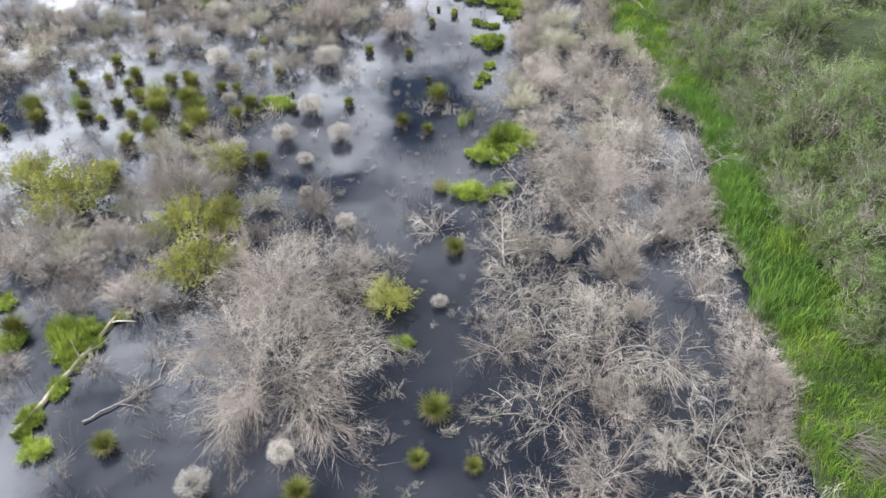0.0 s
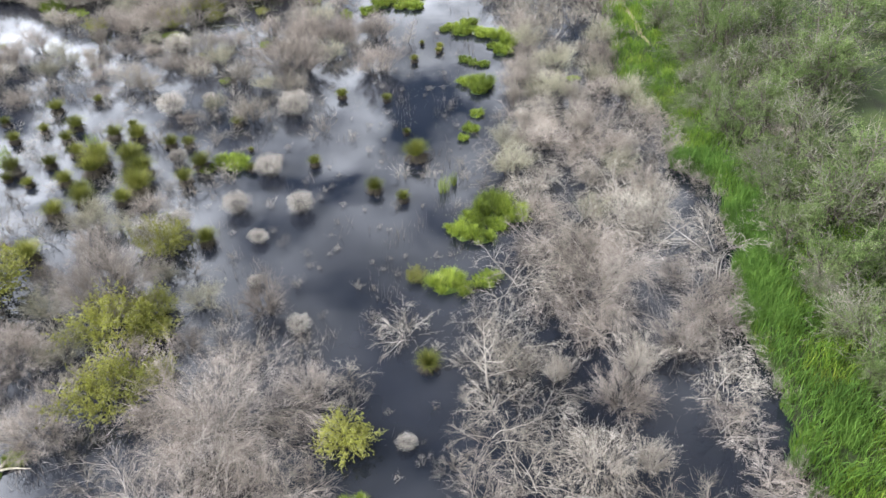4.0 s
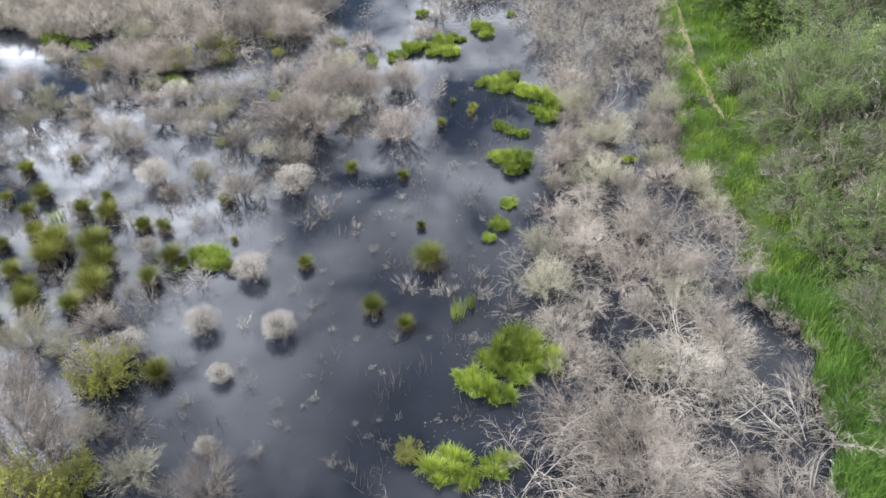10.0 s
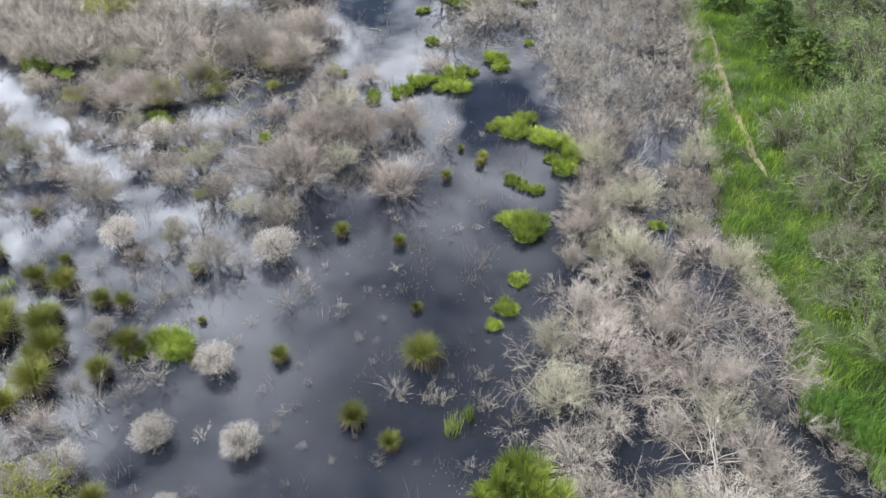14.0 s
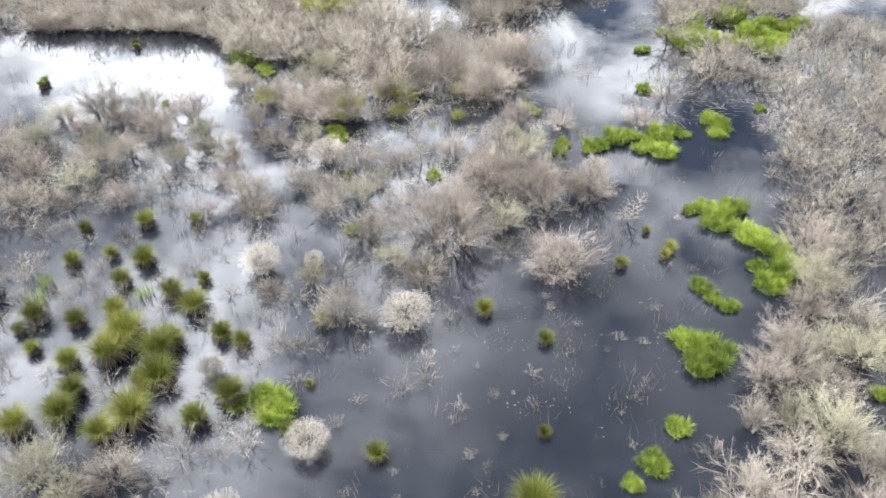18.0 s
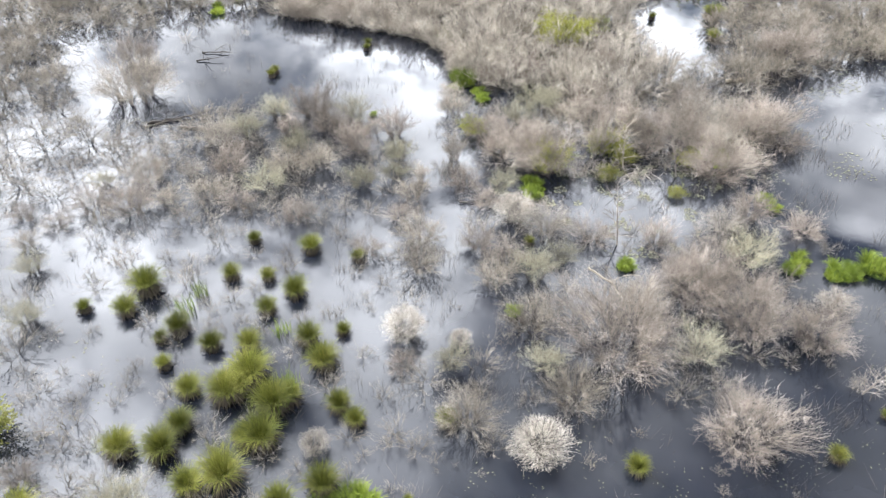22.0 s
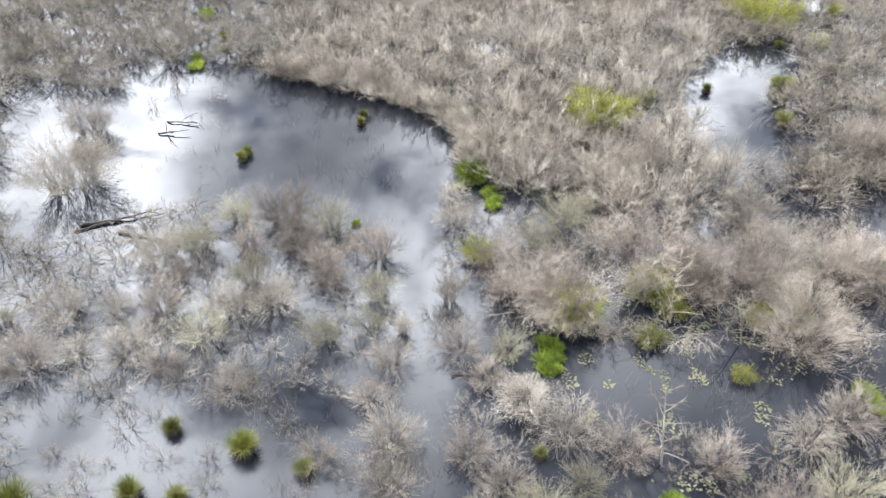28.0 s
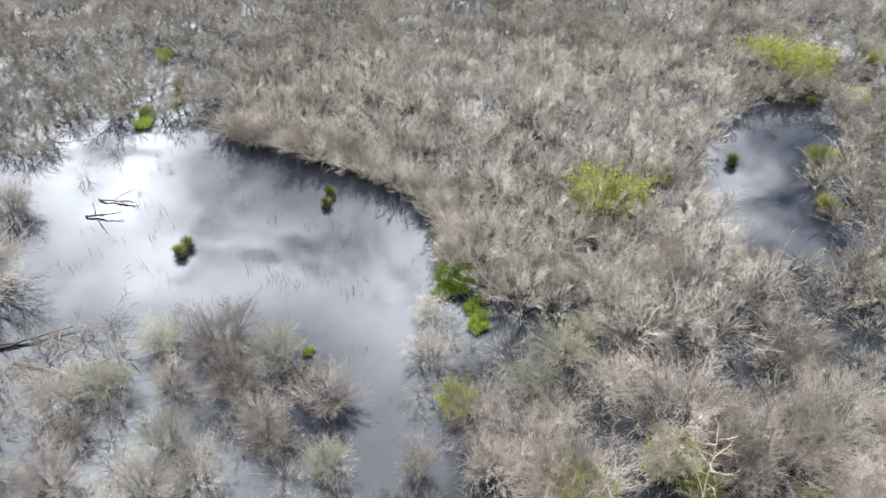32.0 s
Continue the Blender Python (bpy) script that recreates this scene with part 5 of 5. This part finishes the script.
# ---------- single things ----------
def log(name, a, b, r0, r1, mat, label, seed, forks=2, lift=0.06, moss=0):
    """A fallen trunk from a to b with broken forks, half sunk."""
    rng = random.Random(seed)
    root = new(name)
    tagged(root, label, "log")
    a, b = Vector((*a, lift)), Vector((*b, lift + 0.05))
    root.location = a
    n = 9
    pts = [(a.lerp(b, k / n) - a) + Vector((rng.uniform(-0.04, 0.04), rng.uniform(-0.04, 0.04), rng.uniform(-0.03, 0.03))) for k in range(n + 1)]
    t = Build()
    t.tube(pts, r0, r1, 8)
    part("trunk", t.mesh("trunk", mat), root)
    for _ in range(forks):
        p, d = along(pts, rng.uniform(0.4, 1.0))
        f = Build()
        f.tube(bend(p, d + ball(rng) * 0.9 + Vector((0, 0, 0.35)), rng.uniform(0.5, 1.1), 4, -0.05, rng, 0.25), r1 * 0.8, 0.008, 5)
        part("broken_branch", f.mesh("broken_branch", mat), root)
    for k in range(moss):
        p, _ = along(pts, (k + 0.5) / moss)
        side = Vector((rng.uniform(-0.2, 0.2), rng.uniform(-0.2, 0.2), -p.z - lift + 0.02))
        for nm, me in MOUND.variants[k % 3]:
            o = part("moss_" + nm, me, root)
            s = rng.uniform(0.3, 0.62)
            o.matrix_local = place(p.x + side.x, p.y + side.y, -lift, s, s * 0.8, rng.uniform(0, 6))
    return root


log("mossy_log", (-11.82, 11.81), (-10.42, 16.99), 0.085, 0.05, LOGWOOD, "pale fallen log overgrown with bright green moss", 1, 3, moss=7)
log("sunken_branch", (-31.37, 36.65), (-30.4, 38.6), 0.07, 0.03, DARK_BARK, "dark dead branch lying in the water", 2, 3)
log("sunken_branch", (-31.1, 36.4), (-30.2, 39.6), 0.05, 0.02, DARK_BARK, "dark dead branch lying in the water", 3, 3)
log("fallen_branch", (-29.9, 37.7), (-27.2, 39.4), 0.06, 0.02, BARK, "brown fallen branch among the scrub", 4, 6)
log("sunken_log", (-13.7, 60.3), (-13.0, 61.3), 0.09, 0.07, LOGWOOD, "short grey log floating by the scrub", 5, 1)
log("sunken_branch", (-9.3, 42.3), (-8.0, 42.1), 0.04, 0.02, LOGWOOD, "pale bare branch leaning in the scrub", 6, 2, 0.5)
log("sunken_branch", (-15.7, 42.5), (-14.8, 43.6), 0.035, 0.015, DARK_BARK, "thin dark branch lying in the channel", 7, 3)
log("sunken_branch", (-37.5, 43.0), (-36.2, 44.0), 0.04, 0.02, DARK_BARK, "dark broken branch poking out of the pond", 8, 4)
log("sunken_branch", (-36.6, 42.2), (-36.1, 42.7), 0.05, 0.03, DARK_BARK, "dark broken branch poking out of the pond", 9, 4)
log("sunken_branch", (-35.0, 36.8), (-34.6, 37.5), 0.06, 0.03, DARK_BARK, "dark broken stump in the bright water", 10, 4)
log("sunken_branch", (-10.1, 12.2), (-8.3, 13.6), 0.03, 0.012, BARK, "thin grey branch fallen into the water", 12, 4)


def bare_tree(x, y, h, seed, mat, label, lean=(0.0, 0.0)):
    """A slender dead tree: trunk, limbs, and fine tip twigs."""
    rng = random.Random(seed)
    root = new("dead_tree")
    tagged(root, label, "tree")
    root.location = (x, y, 0)
    pts = bend(Vector((0, 0, -0.2)), Vector((lean[0], lean[1], 1)), h, 9, 0.0, rng, 0.06)
    t = Build()
    t.tube(pts, 0.035, 0.008, 6)
    part("trunk", t.mesh("trunk", mat), root)
    tips = Build()
    for k in range(17):
        p, d = along(pts, 0.22 + 0.75 * k / 17)
        az = 2.4 * k
        lp = bend(p, Vector((math.cos(az), math.sin(az), 0.55)), h * rng.uniform(0.22, 0.36) * (1.15 - 0.6 * k / 17), 4, 0.05, rng, 0.2)
        lb = Build()
        lb.tube(lp, 0.014, 0.005, 4)
        part("limb", lb.mesh("limb", mat), root)
        for _ in range(9):
            q, qd = along(lp, rng.uniform(0.25, 1))
            tips.tube(bend(q, qd + ball(rng) * 0.8, rng.uniform(0.15, 0.4), 2, 0.02, rng, 0.2), 0.006, 0.0005, 3)
    part("crown", tips.mesh("crown", mat), root)


bare_tree(2.12, 18.36, 2.7, 21, TWIG_PALE, "slender white dead tree with bare limbs in the water", (-0.06, 0.1))
bare_tree(-0.6, 43.7, 1.4, 22, BARK, "small grey dead sapling standing in open water", (0.25, 0.1))
bare_tree(-9.6, 44.6, 2.6, 23, BARK, "grey bare sapling above the scrub", (-0.2, 0.25))
bare_tree(-14.6, 47.3, 2.4, 24, BARK, "grey bare sapling with spreading limbs in the marsh", (0.1, 0.1))
bare_tree(-12.6, 49.4, 2.7, 26, LOGWOOD, "pale leaning dead tree with crooked bare limbs", (-0.35, 0.3))
bare_tree(-10.6, 50.4, 2.2, 25, BARK, "grey bare sapling with spreading limbs in the marsh", (-0.1, -0.2))


def reed(x, y, d, h, seed):
    rng = random.Random(seed)
    b = Build()
    for _ in range(60):
        az, r = rng.uniform(0, 6.283), math.sqrt(rng.random()) * d / 2
        p = Vector((math.cos(az) * r, math.sin(az) * r, -0.1))
        tip = p + Vector((rng.gauss(0, 0.1), rng.gauss(0, 0.1), h * rng.uniform(0.6, 1.1)))
        s = rng.uniform(0, 6.283)
        b.blade(p, tip, 0.017, 0, Vector((math.cos(s), math.sin(s), 0)))
    root = new("reed_clump")
    root.location = (x, y, 0)
    tagged(root, "upright fresh green reed clump standing in water", "reed", "reed clumps")
    part("leaf_tuft", b.mesh("leaf_tuft", LUSH), root)


for k, (x, y, d, h) in enumerate(((1.1, 28.4, 0.45, 0.9), (-12.2, 31.5, 0.9, 0.9), (-12.6, 32.1, 0.7, 0.8), (-17.7, 31.5, 0.8, 0.8), (-18.1, 32.3, 0.5, 0.8), (-14.6, 33.2, 0.6, 0.7), (1.5, 28.9, 0.3, 0.7))):
    reed(x, y, d, h, 30 + k)


def conifer(x, y, d, h, seed, label):
    """A young spruce: trunk, whorls of boughs with needle sprays."""
    rng = random.Random(seed)
    root = new("conifer")
    tagged(root, label, "tree")
    root.location = (x, y, land(x, y))
    t = Build()
    t.tube([Vector((0, 0, -0.2)), Vector((0, 0, h * 0.5)), Vector((0, 0, h))], 0.06, 0.012, 6)
    part("trunk", t.mesh("trunk", BUSH_BARK), root)
    levels = 11
    for lev in range(levels):
        f = lev / levels
        for k in range(9):
            az = 2.4 * (lev * 9 + k) + rng.uniform(-0.2, 0.2)
            ln = d / 2 * (1.02 - f) * rng.uniform(0.8, 1.15)
            bp = bend(Vector((0, 0, h * (0.12 + 0.85 * f))), Vector((math.cos(az), math.sin(az), 0.25)), ln, 4, -0.04, rng, 0.08)
            b = Build()
            b.tube(bp, 0.012, 0.003, 3)
            for _ in range(int(60 + 110 * (1 - f))):
                q, qd = along(bp, rng.uniform(0.15, 1))
                a = (qd * 0.8 + ball(rng) * 0.8).normalized() * rng.uniform(0.09, 0.2)
                b.leaf(q + ball(rng) * 0.06, a, a.cross(ball(rng)).normalized() * 0.024)
            part("bough", b.mesh("bough", NEEDLE), root)


conifer(16.5, 50.4, 4.2, 2.6, 41, "dark green young conifer beside the grassy trail")
conifer(16.1, 54.6, 4.4, 2.8, 42, "young conifer with yellowish shoots beside the grassy trail")
conifer(15.0, 60.0, 2.4, 2.4, 43, "dark green young conifer beside the grassy trail")

# brushwood heap on the bank
hp, hr = Build(), random.Random(51)
for _ in range(260):
    a, r = hr.uniform(0, 6.283), hr.random() ** 0.7 * 0.9
    p = Vector((math.cos(a) * r, math.sin(a) * r, 0.05 + 0.35 * (1 - r) * hr.random()))
    hp.tube(bend(p, Vector((0.75 + hr.gauss(0, 0.3), -0.5 + hr.gauss(0, 0.4), hr.gauss(0, 0.12))), hr.uniform(0.35, 0.95), 3, -0.03, hr, 0.15), hr.uniform(0.006, 0.014), 0.003, 3)
heap = new("brushwood_heap")
heap.location = (10.3, 10.4, land(10.3, 10.4))
tagged(heap, "heap of grey dead brushwood lying on the grass", "brushwood")
part("brushwood", hp.mesh("brushwood", BARK), heap)

# bare and white-tipped scrub among the bank's bushes
for x, y, d, i in ((13.4, 26.6, 1.6, 6), (14.0, 36.4, 2.0, 2), (15.9, 34.2, 2.4, 0), (12.9, 21.6, 1.5, 5), (14.6, 19.2, 1.6, 6), (15.4, 30.6, 2.2, 1), (16.6, 37.8, 2.3, 0), (12.8, 16.3, 1.3, 6), (15.1, 14.3, 1.5, 5)):
    willow(x, y, d, i, label="bare grey scrub bush on the grassy bank").location.z = land(x, y)

# thin dead stalks that stand in the shallows
sv, sf, sn = [], [], 0
sr = np.random.default_rng(8)


def stalks(n, x0, x1, y0, y1, seed, clump=0.1):
    """Roots for n stalks, thick where a drifting noise is high."""
    out = []
    g = random.Random(seed)
    while len(out) < n:
        x, y = g.uniform(x0, x1), g.uniform(y0, y1)
        if x > edge(y) - 0.4 or noise.noise(Vector((x * 0.6, y * 0.6, seed))) < clump:
            continue
        for _ in range(7):
            out.append((x + g.gauss(0, 0.16), y + g.gauss(0, 0.16)))
    return out


spots = stalks(5200, -26, -7, 9, 40, 3) + stalks(2600, -44, -14, 30, 60, 4) + stalks(900, -7, 2, 10, 46, 5, 0.28) + stalks(2600, 1, 11, 6, 50, 6, 0.0) + stalks(2200, -12, 0, 36, 60, 7, 0.15)
p = np.array([(x, y, -0.05) for x, y in spots])
n = len(p)
tip = p + np.stack([sr.normal(0, 0.16, n), sr.normal(0, 0.16, n), sr.uniform(0.2, 0.62, n)], 1)
rad = sr.uniform(0.004, 0.008, n)[:, None]
ring = [p + rad * np.array([math.cos(a), math.sin(a), 0]) for a in (0, 2.09, 4.19)]
v = np.stack([*ring, tip], 1).reshape(-1, 3)
i = np.arange(n)[:, None] * 4
f = np.concatenate([i + [0, 1, 3], i + [1, 2, 3], i + [2, 0, 3]], 0)
STALK = material("dead_stalk", [(0.05, 0.042, 0.035), (0.11, 0.095, 0.08), (0.26, 0.23, 0.20)], vary="island", grain=8)
tagged(new("dead_stalks", mesh_of("dead_stalks", v, f, STALK)), "thin dead grey stalks standing in the shallow water", "stalks", kind="stuff")

# floating leaves and scum
pr = random.Random(61)
pv, pf = [], []


def float_leaf(x, y, r):
    k0, m = len(pv), 6
    a0 = pr.uniform(0, 6.28)
    st = pr.uniform(0.5, 1)
    for k in range(m):
        a = 6.283 * k / m
        ux, uy = math.cos(a) * r * pr.uniform(0.7, 1.2), math.sin(a) * r * st * pr.uniform(0.7, 1.2)
        pv.append((x + ux * math.cos(a0) - uy * math.sin(a0), y + ux * math.sin(a0) + uy * math.cos(a0), 0.008 + pr.uniform(0, 0.006)))
    pf.extend((k0, k0 + k, k0 + k + 1) for k in range(1, m - 1))


def drift(x0, x1, y0, y1, n, size, seed, level=0.12, scale=0.9):
    while n > 0:
        x, y = pr.uniform(x0, x1), pr.uniform(y0, y1)
        if noise.noise(Vector((x * scale, y * scale, seed))) > level:
            float_leaf(x, y, size * pr.uniform(0.5, 1.4))
            n -= 1


drift(-15.5, -7.8, 44, 54, 2200, 0.04, 1.0, 0.25, 1.3)
drift(-11.5, -2.0, 50, 71, 900, 0.045, 2.0, 0.25, 0.6)
drift(-7.0, 2.5, 33, 48, 700, 0.02, 3.0, 0.15)
drift(-5.0, 2.0, 20, 33, 80, 0.016, 4.0, 0.2)
drift(-22.0, -14.0, 26, 31, 120, 0.03, 5.0, 0.25)
drift(0.0, 2.6, 21, 31, 160, 0.022, 6.0, 0.1)
tagged(new("floating_leaves", mesh_of("floating_leaves", pv, pf, PAD)), "pale leaves and scum floating on the dark water", "floating leaves", kind="stuff")
